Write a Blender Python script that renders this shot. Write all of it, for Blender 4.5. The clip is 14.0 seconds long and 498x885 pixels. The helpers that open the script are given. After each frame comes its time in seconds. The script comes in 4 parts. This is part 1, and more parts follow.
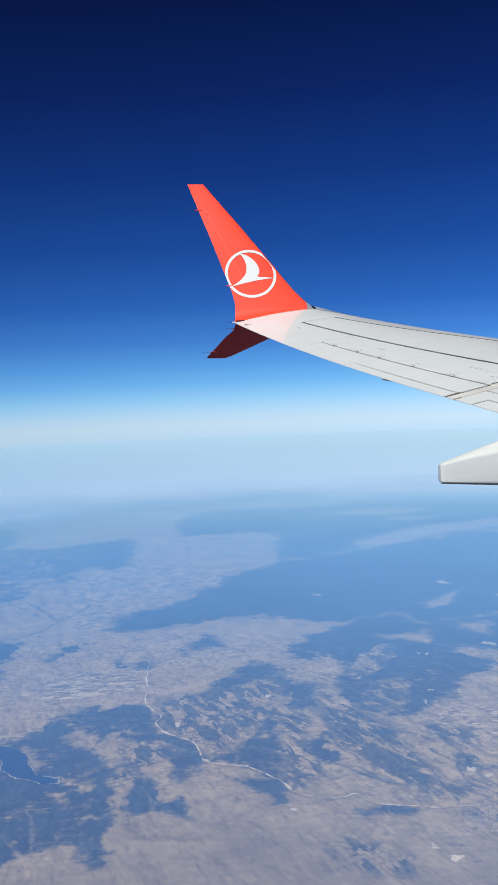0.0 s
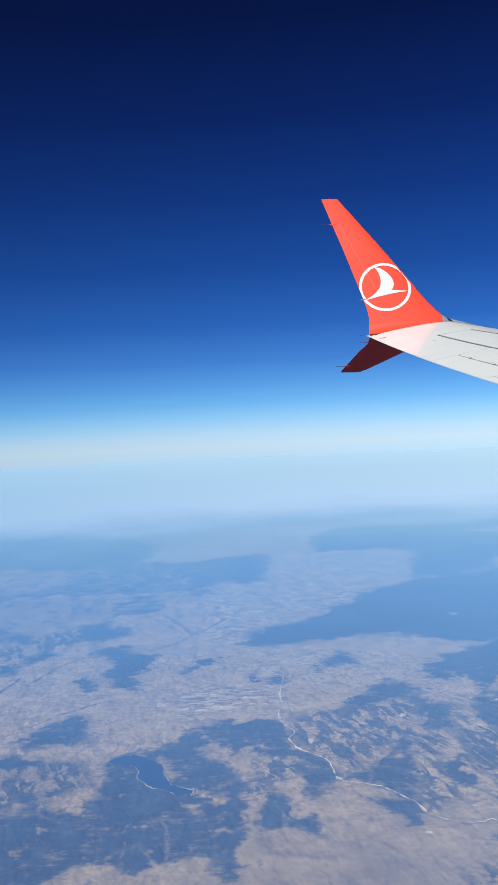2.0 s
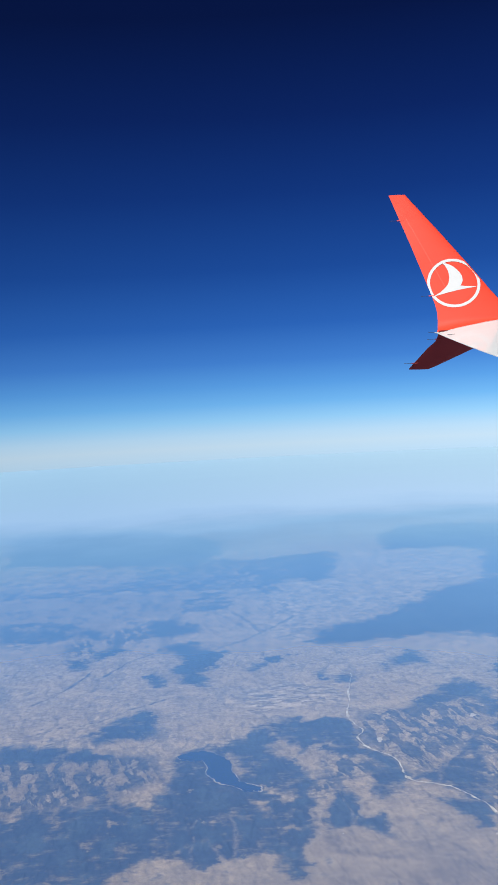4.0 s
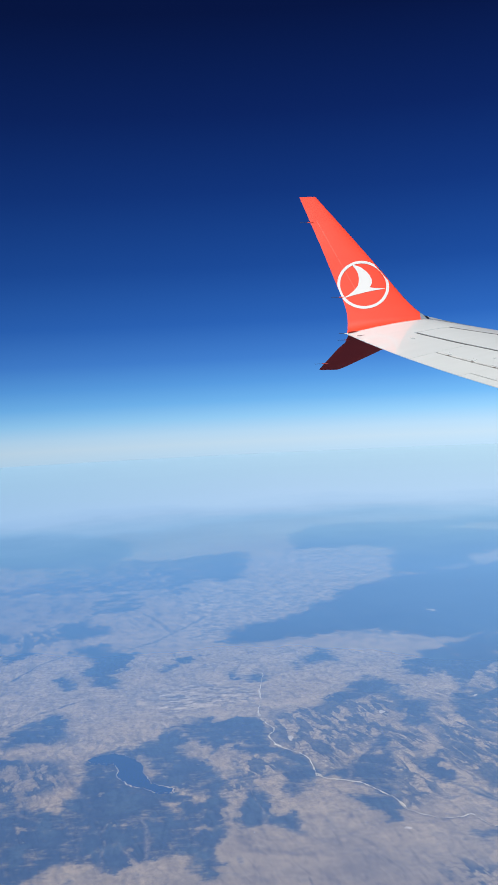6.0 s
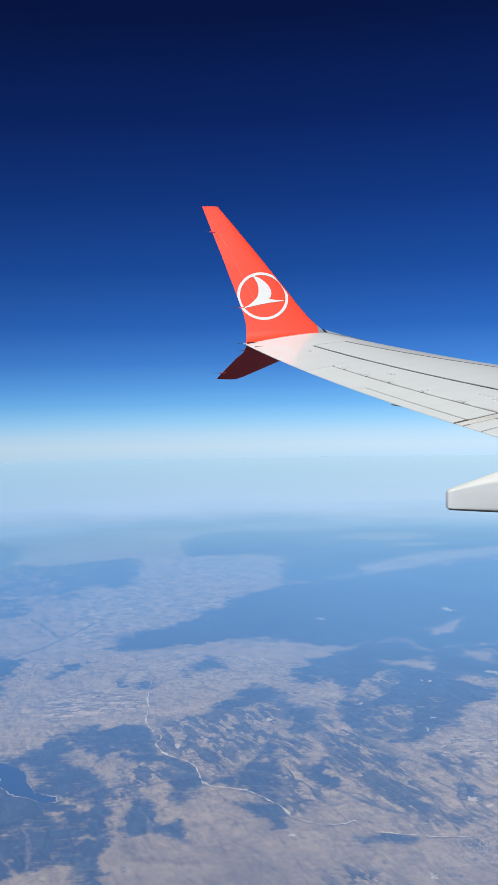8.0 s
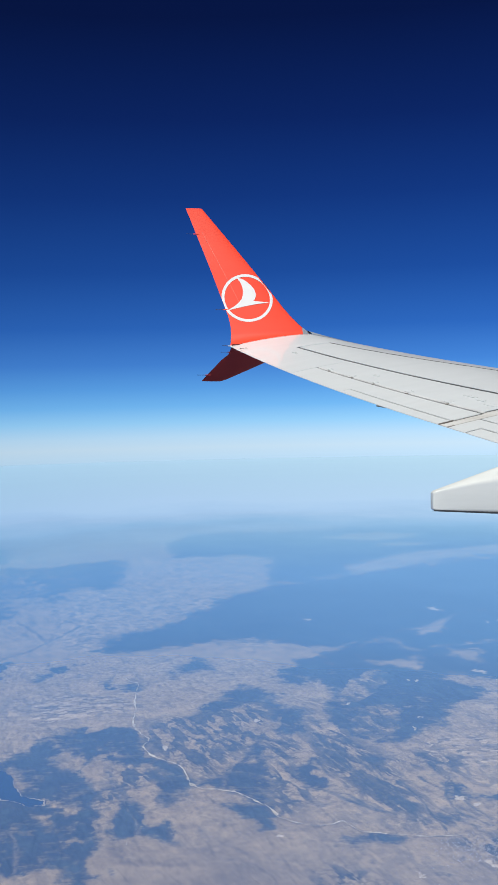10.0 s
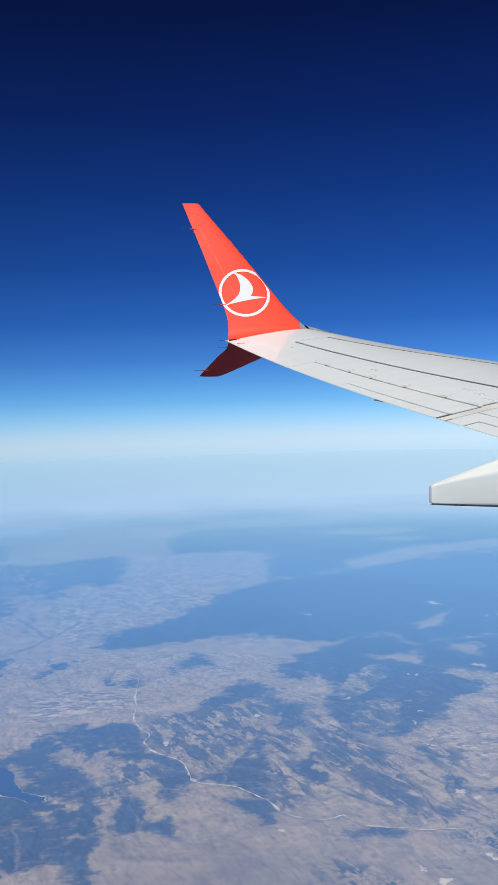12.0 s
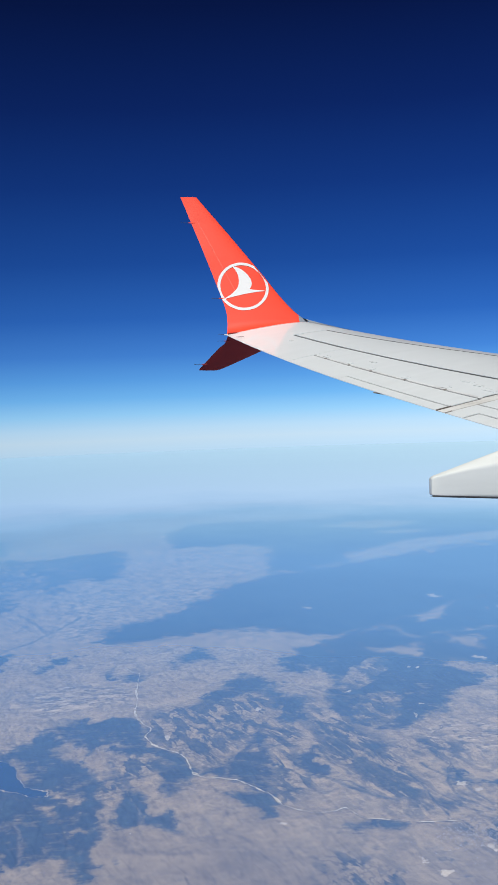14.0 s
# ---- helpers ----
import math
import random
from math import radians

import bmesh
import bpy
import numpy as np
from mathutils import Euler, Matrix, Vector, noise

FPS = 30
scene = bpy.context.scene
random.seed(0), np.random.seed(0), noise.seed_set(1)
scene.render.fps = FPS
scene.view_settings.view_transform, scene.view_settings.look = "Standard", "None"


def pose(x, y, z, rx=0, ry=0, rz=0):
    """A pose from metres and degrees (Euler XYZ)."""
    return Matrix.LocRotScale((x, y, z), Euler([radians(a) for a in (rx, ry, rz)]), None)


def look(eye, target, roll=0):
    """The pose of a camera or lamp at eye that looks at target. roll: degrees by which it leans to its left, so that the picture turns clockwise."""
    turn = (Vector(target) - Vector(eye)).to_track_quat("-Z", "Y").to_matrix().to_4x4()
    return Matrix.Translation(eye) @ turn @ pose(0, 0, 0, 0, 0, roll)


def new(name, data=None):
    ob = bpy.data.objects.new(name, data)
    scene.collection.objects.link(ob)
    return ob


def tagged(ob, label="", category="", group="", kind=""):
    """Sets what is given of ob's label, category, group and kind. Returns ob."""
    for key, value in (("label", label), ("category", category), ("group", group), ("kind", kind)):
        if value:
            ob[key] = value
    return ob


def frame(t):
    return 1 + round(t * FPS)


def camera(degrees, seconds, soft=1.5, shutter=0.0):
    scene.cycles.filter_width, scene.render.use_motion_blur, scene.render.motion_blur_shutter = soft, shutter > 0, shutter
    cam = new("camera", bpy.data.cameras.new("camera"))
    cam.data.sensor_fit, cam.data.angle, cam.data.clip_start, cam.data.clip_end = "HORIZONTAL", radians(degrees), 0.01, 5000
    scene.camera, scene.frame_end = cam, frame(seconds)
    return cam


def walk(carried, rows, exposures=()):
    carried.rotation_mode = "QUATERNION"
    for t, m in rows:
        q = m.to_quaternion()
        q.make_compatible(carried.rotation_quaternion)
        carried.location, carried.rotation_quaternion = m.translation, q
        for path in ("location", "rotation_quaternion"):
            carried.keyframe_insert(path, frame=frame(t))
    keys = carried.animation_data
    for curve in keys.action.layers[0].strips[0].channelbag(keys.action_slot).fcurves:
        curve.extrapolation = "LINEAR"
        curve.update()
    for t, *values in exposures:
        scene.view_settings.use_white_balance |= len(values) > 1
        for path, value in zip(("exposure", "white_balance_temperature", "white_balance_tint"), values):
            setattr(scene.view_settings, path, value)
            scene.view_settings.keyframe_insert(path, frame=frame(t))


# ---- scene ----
cam = camera(27.1, 14.0, soft=1.35)
PATH = [
    (0.0, pose(0.002, 0.010, 140.001, 86.34, 2.35, -12.55)),
    (0.5, pose(-0.000, -0.017, 139.992, 87.13, 2.37, -10.72)),
    (1.0, pose(-0.000, -0.009, 139.986, 87.39, 2.37, -9.00)),
    (1.5, pose(0.005, 0.000, 139.989, 87.45, 2.37, -6.80)),
    (2.0, pose(0.002, 0.020, 139.987, 87.51, 2.69, -5.15)),
    (2.5, pose(0.006, 0.012, 139.991, 87.59, 2.78, -3.58)),
    (2.7, pose(0.006, 0.012, 139.991, 87.62, 2.84, -2.95)),
    (3.7, pose(0.003, 0.012, 140.000, 87.53, 3.00, -1.39)),
    (4.8, pose(0.006, 0.015, 139.993, 87.58, 3.43, -2.82)),
    (5.0, pose(0.005, 0.035, 139.994, 87.48, 3.46, -3.75)),
    (5.5, pose(-0.001, 0.019, 139.983, 87.31, 3.51, -4.30)),
    (6.0, pose(-0.000, -0.003, 139.984, 87.33, 2.79, -6.32)),
    (6.5, pose(0.002, -0.012, 139.989, 87.34, 1.70, -8.77)),
    (7.0, pose(-0.008, -0.008, 140.006, 87.36, 1.41, -10.39)),
    (7.5, pose(-0.006, 0.006, 139.998, 87.48, 1.04, -11.29)),
    (8.0, pose(-0.010, -0.010, 140.001, 87.55, 0.95, -12.05)),
    (8.5, pose(0.000, -0.009, 140.014, 87.58, 0.86, -12.55)),
    (11.0, pose(-0.007, -0.006, 140.008, 87.59, 1.45, -12.94)),
    (11.5, pose(-0.012, -0.007, 139.994, 87.49, 1.52, -12.96)),
    (12.0, pose(0.008, 0.002, 140.007, 87.34, 1.64, -12.94)),
    (12.5, pose(-0.005, 0.006, 139.999, 87.25, 1.75, -13.01)),
    (13.0, pose(0.006, 0.004, 140.012, 87.08, 1.78, -13.01)),
    (13.5, pose(-0.009, 0.005, 139.992, 87.09, 1.91, -13.06)),
    (14.0, pose(0.000, 0.000, 140.000, 87.01, 2.02, -13.00)),
]
walk(cam, PATH, [(0.0, 0.0), (1.0, 0.02), (2.5, 0.10), (4.8, 0.04), (6.0, 0.03), (7.0, 0.0), (14.0, 0.0)])

# ---------------------------------------------------------------- sky and sun
SUN_FROM = Vector((-0.33, -0.52, 0.78)).normalized()
SUN_ELEVATION = math.asin(SUN_FROM.z)
SUN_TURN = math.atan2(SUN_FROM.x, SUN_FROM.y)

world = bpy.data.worlds.new("sky")
scene.world = world
world.use_nodes = True
wn, wl = world.node_tree.nodes, world.node_tree.links
wn.clear()
w_out = wn.new("ShaderNodeOutputWorld")
w_back = wn.new("ShaderNodeBackground")
w_sky = wn.new("ShaderNodeTexSky")
w_sky.sky_type = "NISHITA"
w_sky.sun_disc = False
w_sky.sun_elevation = SUN_ELEVATION
w_sky.sun_rotation = SUN_TURN
w_sky.altitude = 11000
w_sky.air_density, w_sky.dust_density, w_sky.ozone_density = 1.0, 0.6, 3.0
w_coord = wn.new("ShaderNodeTexCoord")
w_lift = wn.new("ShaderNodeVectorMath")      # the horizon lies lower than eye level at this height
w_lift.operation = "ADD"
w_lift.inputs[1].default_value = (0, 0, 0.0660)
wl.new(w_coord.outputs["Generated"], w_lift.inputs[0])
wl.new(w_lift.outputs[0], w_sky.inputs["Vector"])
# thin dark air overhead, deep blue lower down, white haze along the horizon
w_split = wn.new("ShaderNodeSeparateXYZ")
wl.new(w_coord.outputs["Generated"], w_split.inputs[0])
w_span = wn.new("ShaderNodeMapRange")
w_span.inputs["From Min"].default_value, w_span.inputs["From Max"].default_value = -0.06, 0.36
wl.new(w_split.outputs["Z"], w_span.inputs["Value"])
w_ramp = wn.new("ShaderNodeValToRGB")
SKY = [(-3.4, (0.46, 0.66, 0.84)), (-2.6, (0.53, 0.695, 0.825)), (-2.0, (0.46, 0.675, 0.86)), (-1.2, (0.29, 0.59, 0.88)), (-0.3, (0.155, 0.445, 0.83)),
       (0.7, (0.092, 0.325, 0.74)), (2.0, (0.048, 0.205, 0.61)), (4.0, (0.019, 0.116, 0.455)), (7.0, (0.0075, 0.062, 0.305)),
       (11.0, (0.003, 0.030, 0.188)), (15.0, (0.0012, 0.0135, 0.108)), (20.0, (0.0003, 0.0048, 0.049))]
_el = w_ramp.color_ramp.elements
while len(_el) < len(SKY):
    _el.new(0.5)
for _e, (_deg, _col) in zip(_el, SKY):
    _e.position, _e.color = (math.sin(radians(_deg)) + 0.06) / 0.42, (*_col, 1)
wl.new(w_span.outputs[0], w_ramp.inputs[0])
wl.new(w_sky.outputs["Color"], w_back.inputs["Color"])
w_back.inputs["Strength"].default_value = 0.006
w_air = wn.new("ShaderNodeBackground")
wl.new(w_ramp.outputs[0], w_air.inputs["Color"])
w_side = wn.new("ShaderNodeMapRange")        # a little lighter towards the aeroplane's heading
w_side.inputs["From Min"].default_value, w_side.inputs["From Max"].default_value = -0.4, 0.6
w_side.inputs["To Min"].default_value, w_side.inputs["To Max"].default_value = 0.73, 1.20
wl.new(w_split.outputs["X"], w_side.inputs["Value"])
wl.new(w_side.outputs[0], w_air.inputs["Strength"])
w_sum = wn.new("ShaderNodeAddShader")
wl.new(w_back.outputs[0], w_sum.inputs[0])
wl.new(w_air.outputs[0], w_sum.inputs[1])
wl.new(w_sum.outputs[0], w_out.inputs[0])

sun_lamp = bpy.data.lights.new("sun", "SUN")
sun_lamp.energy = 5.0
sun_lamp.angle = radians(0.53)
sun_lamp.color = (1.0, 0.985, 0.945)
sun = new("sun", sun_lamp)
sun.matrix_world = look(SUN_FROM * 50 + Vector((0, 0, 140)), (0, 0, 140))


# ---------------------------------------------------------------- materials
def material(name):
    m = bpy.data.materials.new(name)
    m.use_nodes = True
    nt = m.node_tree
    return m, nt, nt.nodes["Principled BSDF"]


def node(nt, kind, **inputs):
    n = nt.nodes.new(kind)
    for key, value in inputs.items():
        n.inputs[key].default_value = value
    return n


def noise_at(nt, scale, detail=4.0, rough=0.55, source="Object", stretch=(1, 1, 1), turn=0.0):
    c = nt.nodes.new("ShaderNodeTexCoord")
    mp = nt.nodes.new("ShaderNodeMapping")
    mp.inputs["Scale"].default_value = stretch
    c_out = c.outputs[source]
    if turn:
        rot = nt.nodes.new("ShaderNodeVectorRotate")
        rot.rotation_type = "Z_AXIS"
        rot.inputs["Angle"].default_value = turn
        nt.links.new(c_out, rot.inputs["Vector"])
        c_out = rot.outputs[0]
    nt.links.new(c_out, mp.inputs["Vector"])
    n = node(nt, "ShaderNodeTexNoise", Scale=scale, Detail=detail, Roughness=rough)
    nt.links.new(mp.outputs[0], n.inputs["Vector"])
    return n.outputs["Fac"]


def ramp(nt, fac, *stops):
    r = nt.nodes.new("ShaderNodeValToRGB")
    el = r.color_ramp.elements
    while len(el) < len(stops):
        el.new(0.5)
    for e, (at, col) in zip(el, stops):
        e.position, e.color = at, (*col, 1)
    nt.links.new(fac, r.inputs[0])
    return r.outputs[0]


def mix(nt, fac, a, b, how="MIX"):
    m = nt.nodes.new("ShaderNodeMix")
    m.data_type, m.blend_type = "RGBA", how
    for sock, v in ((m.inputs[0], fac), (m.inputs[6], a), (m.inputs[7], b)):
        if isinstance(v, bpy.types.NodeSocket):
            nt.links.new(v, sock)
        elif isinstance(v, (int, float)):
            sock.default_value = v
        else:
            sock.default_value = (*v, 1)
    return m.outputs[2]


def calc(nt, how, a, b=0.0, c=0.0):
    m = nt.nodes.new("ShaderNodeMath")
    m.operation = how
    for sock, v in zip(m.inputs, (a, b, c)):
        if isinstance(v, bpy.types.NodeSocket):
            nt.links.new(v, sock)
        else:
            sock.default_value = v
    return m.outputs[0]


def span(nt, v, lo, hi, to_lo=0.0, to_hi=1.0, smooth=True):
    m = nt.nodes.new("ShaderNodeMapRange")
    m.interpolation_type = "SMOOTHSTEP" if smooth else "LINEAR"
    nt.links.new(v, m.inputs["Value"])
    for key, x in (("From Min", lo), ("From Max", hi), ("To Min", to_lo), ("To Max", to_hi)):
        m.inputs[key].default_value = x
    return m.outputs[0]


def bump(nt, shader, height, strength, distance):
    b = node(nt, "ShaderNodeBump", Strength=strength, Distance=distance)
    nt.links.new(height, b.inputs["Height"])
    nt.links.new(b.outputs[0], shader.inputs["Normal"])


def paint(name, colour, worn, rough, coat=0.0, streak=0.25):
    """Aircraft paint: faint streaks along the airflow, blotches, a slight orange peel."""
    m, nt, sh = material(name)
    blot = noise_at(nt, 0.9, 5)
    lines = noise_at(nt, 5.0, 4, 0.6, stretch=(0.12, 1.6, 1.6))
    f = calc(nt, "MULTIPLY", span(nt, calc(nt, "ADD", calc(nt, "MULTIPLY", lines, 0.6), calc(nt, "MULTIPLY", blot, 0.4)), 0.36, 0.68), streak * 2)
    nt.links.new(mix(nt, f, colour, worn), sh.inputs["Base Color"])
    nt.links.new(span(nt, blot, 0.3, 0.7, rough * 0.85, rough * 1.2), sh.inputs["Roughness"])
    sh.inputs["Coat Weight"].default_value = coat
    sh.inputs["Coat Roughness"].default_value = 0.06
    bump(nt, sh, noise_at(nt, 2.2, 3), 0.12, 0.01)
    return m


WHITE = paint("pale_grey_wing_paint", (0.632, 0.665, 0.665), (0.572, 0.605, 0.605), 0.42, 0.72, 0.22)
GREY = paint("control_surface_paint", (0.605, 0.635, 0.635), (0.54, 0.565, 0.56), 0.42, 0.5, 0.25)
FAIRING = paint("fairing_paint", (0.60, 0.618, 0.59), (0.52, 0.535, 0.505), 0.35, 0.2, 0.3)
RED = paint("red_gloss_paint", (0.80, 0.056, 0.022), (0.74, 0.048, 0.019), 0.6, 0.0, 0.2)
# the winglet's red with the strake's shade put into the colour
SHADED_RED = paint("shaded_red_paint", (0.31, 0.014, 0.012), (0.25, 0.013, 0.011), 0.5, 0.0, 0.2)
LOGO_WHITE = paint("white_gloss_paint", (0.70, 0.70, 0.68), (0.64, 0.64, 0.62), 0.4, 0.1, 0.15)
# dark gaps and joints, and the shade painted under the flap track fairing
SLOT_AND_SHADE = paint("dark_gap_and_shade_paint", (0.055, 0.058, 0.062), (0.03, 0.03, 0.033), 0.6, 0.0, 0.4)
SEAL = paint("pale_seal_strip", (0.58, 0.59, 0.58), (0.36, 0.36, 0.355), 0.5, 0.0, 0.4)
GRIME = paint("soot_stained_metal", (0.20, 0.175, 0.15), (0.08, 0.07, 0.06), 0.55, 0.0, 0.5)
ROD = paint("dark_carbon_rod", (0.035, 0.035, 0.04), (0.02, 0.02, 0.02), 0.5, 0.0, 0.2)
SEAM = paint("faded_seam_line", (0.72, 0.16, 0.11), (0.6, 0.1, 0.07), 0.5, 0.0, 0.3)
SLAT_METAL = paint("satin_grey_slat", (0.53, 0.555, 0.565), (0.46, 0.485, 0.50), 0.36, 0.4, 0.3)
STAINED = paint("stained_panel_paint", (0.585, 0.585, 0.56), (0.40, 0.375, 0.335), 0.45, 0.2, 0.5)
# grey metal, with the low light on its forward face put into the colour
FILLET_GREY = paint("low_lit_grey_fillet", (0.27, 0.30, 0.335), (0.20, 0.23, 0.27), 0.35, 0.2, 0.5)


# ---------------------------------------------------------------- the land far below, 1 : 80
GLOBE = 79637.0
_rng = np.random.default_rng(7)
_TABLE = _rng.random((256, 256))


def value_noise(x, y):
    xi, yi = np.floor(x).astype(int), np.floor(y).astype(int)
    u, v = x - xi, y - yi
    u, v = u * u * (3 - 2 * u), v * v * (3 - 2 * v)
    a, b = _TABLE[xi % 256, yi % 256], _TABLE[(xi + 1) % 256, yi % 256]
    c, d = _TABLE[xi % 256, (yi + 1) % 256], _TABLE[(xi + 1) % 256, (yi + 1) % 256]
    return (a * (1 - u) + b * u) * (1 - v) + (c * (1 - u) + d * u) * v


def fbm(x, y, size, octaves=5, gain=0.5):
    total, weight, amount = 0.0, 0.0, 1.0
    for k in range(octaves):
        s = size / 2 ** k
        total = total + amount * value_noise(x / s + 17.3 * k + 40, y / s + 9.1 * k + 80)
        weight, amount = weight + amount, amount * gain
    return total / weight - 0.5


def inside_depth(x, y, corners):
    """Metres inside (+) or outside (-) a closed outline."""
    px, py = np.array(corners, float).T
    qx, qy = np.roll(px, -1), np.roll(py, -1)
    far = np.full(x.shape, 1e9)
    odd = np.zeros(x.shape, bool)
    for ax, ay, bx, by in zip(px, py, qx, qy):
        ux, uy = bx - ax, by - ay
        s = np.clip(((x - ax) * ux + (y - ay) * uy) / (ux * ux + uy * uy), 0, 1)
        far = np.minimum(far, np.hypot(x - ax - s * ux, y - ay - s * uy))
        if ay != by:
            odd ^= ((ay > y) != (by > y)) & (x < ux * (y - ay) / uy + ax)
    return np.where(odd, far, -far)


# land cover, in metres of the model: outlines of woods, of open land inside them, of thin cover and of farmed land
WOODS_BAY = [
    ((42.0, 592), (50.6, 618), (71.0, 633), (86.0, 641), (105.9, 664), (120.0, 687), (129.6, 696), (138.9, 724), (159.8, 746), (178.8, 756), (195.6, 782), (221.1, 780), (254.8, 798), (293.0, 810), (334.4, 827), (372.3, 842), (408.6, 849), (497, 892), (307.9, 544), (234.3, 544), (219.0, 540), (208.0, 565), (190.9, 565), (172.7, 554), (160.8, 566), (149.4, 574), (144.9, 583), (136.6, 591), (127.0, 592), (106.0, 591), (89.4, 591), (78.5, 584), (62.0, 582)),
]
WOODS_HILLS = [
    ((172.7, 554), (158.4, 541), (143.2, 532), (132.7, 519), (126.6, 503), (125.9, 492), (133.8, 486), (144.9, 489), (146.6, 474), (139.0, 453), (132.5, 439.8), (128.0, 421.6), (133.9, 416.0), (136.1, 401.6), (144.9, 391.9), (155.0, 392.9), (161.7, 402.4), (174.1, 409.3), (185.3, 425.5), (191.6, 436.4), (204.8, 442.2), (217.8, 450), (245.4, 443.0), (307.9, 544), (234.3, 544), (219.0, 540), (208.0, 565), (190.9, 565)),
]
WOODS_SKYLINE = [
    ((146.9, 1019), (164.6, 1091), (183.2, 1122), (243.8, 1140), (287.3, 1106), (339.2, 1105), (414.0, 1128), (487, 1134), (635, 1153), (501, 899), (410.1, 852), (373.7, 845), (335.7, 830), (294.1, 813), (255.6, 801), (221.8, 782), (196.2, 785), (207.1, 854), (223.9, 909), (205.6, 938), (177.6, 932), (143.7, 952)),
]
WOODS_PLAIN = [
    ((-90, 990), (-60, 1002), (-28, 959), (3, 926), (32, 922), (69, 948), (91, 944), (88, 875), (77, 807), (62, 790), (51, 810), (22, 779), (-3, 772), (-48, 788), (-72, 777)),
    ((-31, 759), (-11, 766), (-8, 733), (-26, 727)),
    ((-56, 675), (-27, 660), (-25, 633), (-40, 628), (-53, 629)),
    ((19.5, 771), (31.5, 782), (33.8, 757), (23.7, 747)),
    ((-20.3, 741), (-8.8, 753), (-6.9, 718), (-19.0, 694), (-33.5, 695), (-35.6, 739)),
]
WOODS_NORTHWEST = [
    ((-259.7, 1254), (-209.5, 1276), (-160.7, 1270), (-60.5, 1172), (-6.8, 1069), (-12.8, 970), (-75.7, 922), (-181.6, 959), (-214.2, 968)),
    ((-186.2, 832), (-137.8, 807), (-109.2, 822), (-84.0, 841), (-70.9, 849), (-45.6, 852), (-24.9, 879), (-5.5, 898), (-6.5, 797), (-32.9, 805), (-67.7, 802), (-97.9, 800), (-125.7, 783), (-176.0, 782)),
    ((-157.0, 690), (-123.5, 688), (-110.0, 677), (-79.9, 643), (-86.4, 630), (-117.8, 631), (-145.6, 634)),
    ((-23.2, 737), (-4.9, 748), (-8.2, 698), (-22.8, 700)),
]
WOODS_PATCHES = [
    ((80.8, 538), (84.6, 547), (89.9, 550), (95.7, 554), (97.0, 542), (95.5, 530), (89.6, 530), (84.9, 526), (80.5, 529)),
    ((72.0, 523), (76.2, 528), (78.2, 524), (74.7, 518)),
    ((8.8, 534), (13.2, 549), (16.4, 558), (22.0, 564), (28.2, 566), (27.8, 553), (20.2, 548), (14.7, 539)),
    ((38.9, 521), (43.5, 529), (44.6, 514), (41.6, 509)),
    ((44.6, 508), (48.7, 516), (54.9, 515), (55.9, 508), (50.8, 502), (45.8, 503)),
    ((110.0, 466), (115.6, 452), (122.7, 444.2), (117.5, 430.1), (114.2, 413.4), (106.6, 416.2), (107.5, 437.8)),
    ((81.3, 464), (90.9, 483), (105.9, 494), (117.4, 472), (107.6, 465), (94.3, 459), (82.1, 449.9)),
]
WOODS_WESTFAR = [
    ((-43.5, 592), (-38.2, 606), (-25.7, 609), (-21.4, 591), (-8.0, 575), (-12.5, 551), (-18.5, 541), (-15.4, 512), (-28.4, 514), (-33.9, 541), (-32.4, 570)),
    ((-51.0, 533), (-46.3, 540), (-38.3, 520), (-41.2, 511), (-47.3, 520)),
    ((-82.0, 591), (-71.3, 607), (-66.6, 592), (-78.0, 578)),
    ((-96.7, 578), (-86.0, 579), (-81.9, 558), (-91.6, 559)),
]
WOODS_LAKE = [
    ((-11.7, 414.1), (-0.8, 421.5), (6.1, 432.6), (11.4, 441.1), (18.0, 450), (24.8, 450), (27.3, 443.9), (35.1, 444.2), (46.7, 438.6), (48.9, 423.4), (46.7, 412.3), (50.1, 397.6), (58.8, 388.8), (59.4, 378.6), (59.6, 370.2), (56.1, 365.4), (55.8, 357.7), (49.4, 349.8), (46.6, 349.5), (45.2, 360.4), (42.0, 371.3), (36.5, 369.4), (33.0, 362.5), (26.8, 349.5), (23.5, 343.0), (21.8, 331.8), (17.5, 319.8), (14.5, 312.1), (12.6, 306.7), (9.7, 315.3), (1.2, 315.4), (-0.8, 311.2), (-9.0, 311.4), (-14.0, 312.7)),
]
WOODS_DARK = [
    ((-88.0, 354.2), (-76.8, 355.6), (-69.3, 356.9), (-64.1, 361.2), (-57.3, 360.2), (-52.5, 366.8), (-56.3, 376.2), (-49.4, 376.3), (-46.2, 364.9), (-38.3, 357.5), (-30.7, 353.9), (-28.5, 368.3), (-26.9, 380.1), (-28.2, 393.5), (-26.8, 406.4), (-19.3, 411.2), (-14.3, 412.0), (-9.0, 402.8), (-4.5, 369.4), (4.2, 341.9), (6.3, 312.8), (-2.4, 308.6), (-9.6, 306.2), (-16.2, 305.7), (-18.1, 312.6), (-25.4, 313.2), (-32.7, 314.7), (-36.7, 309.7), (-39.2, 301.4), (-78.4, 307.3)),
]
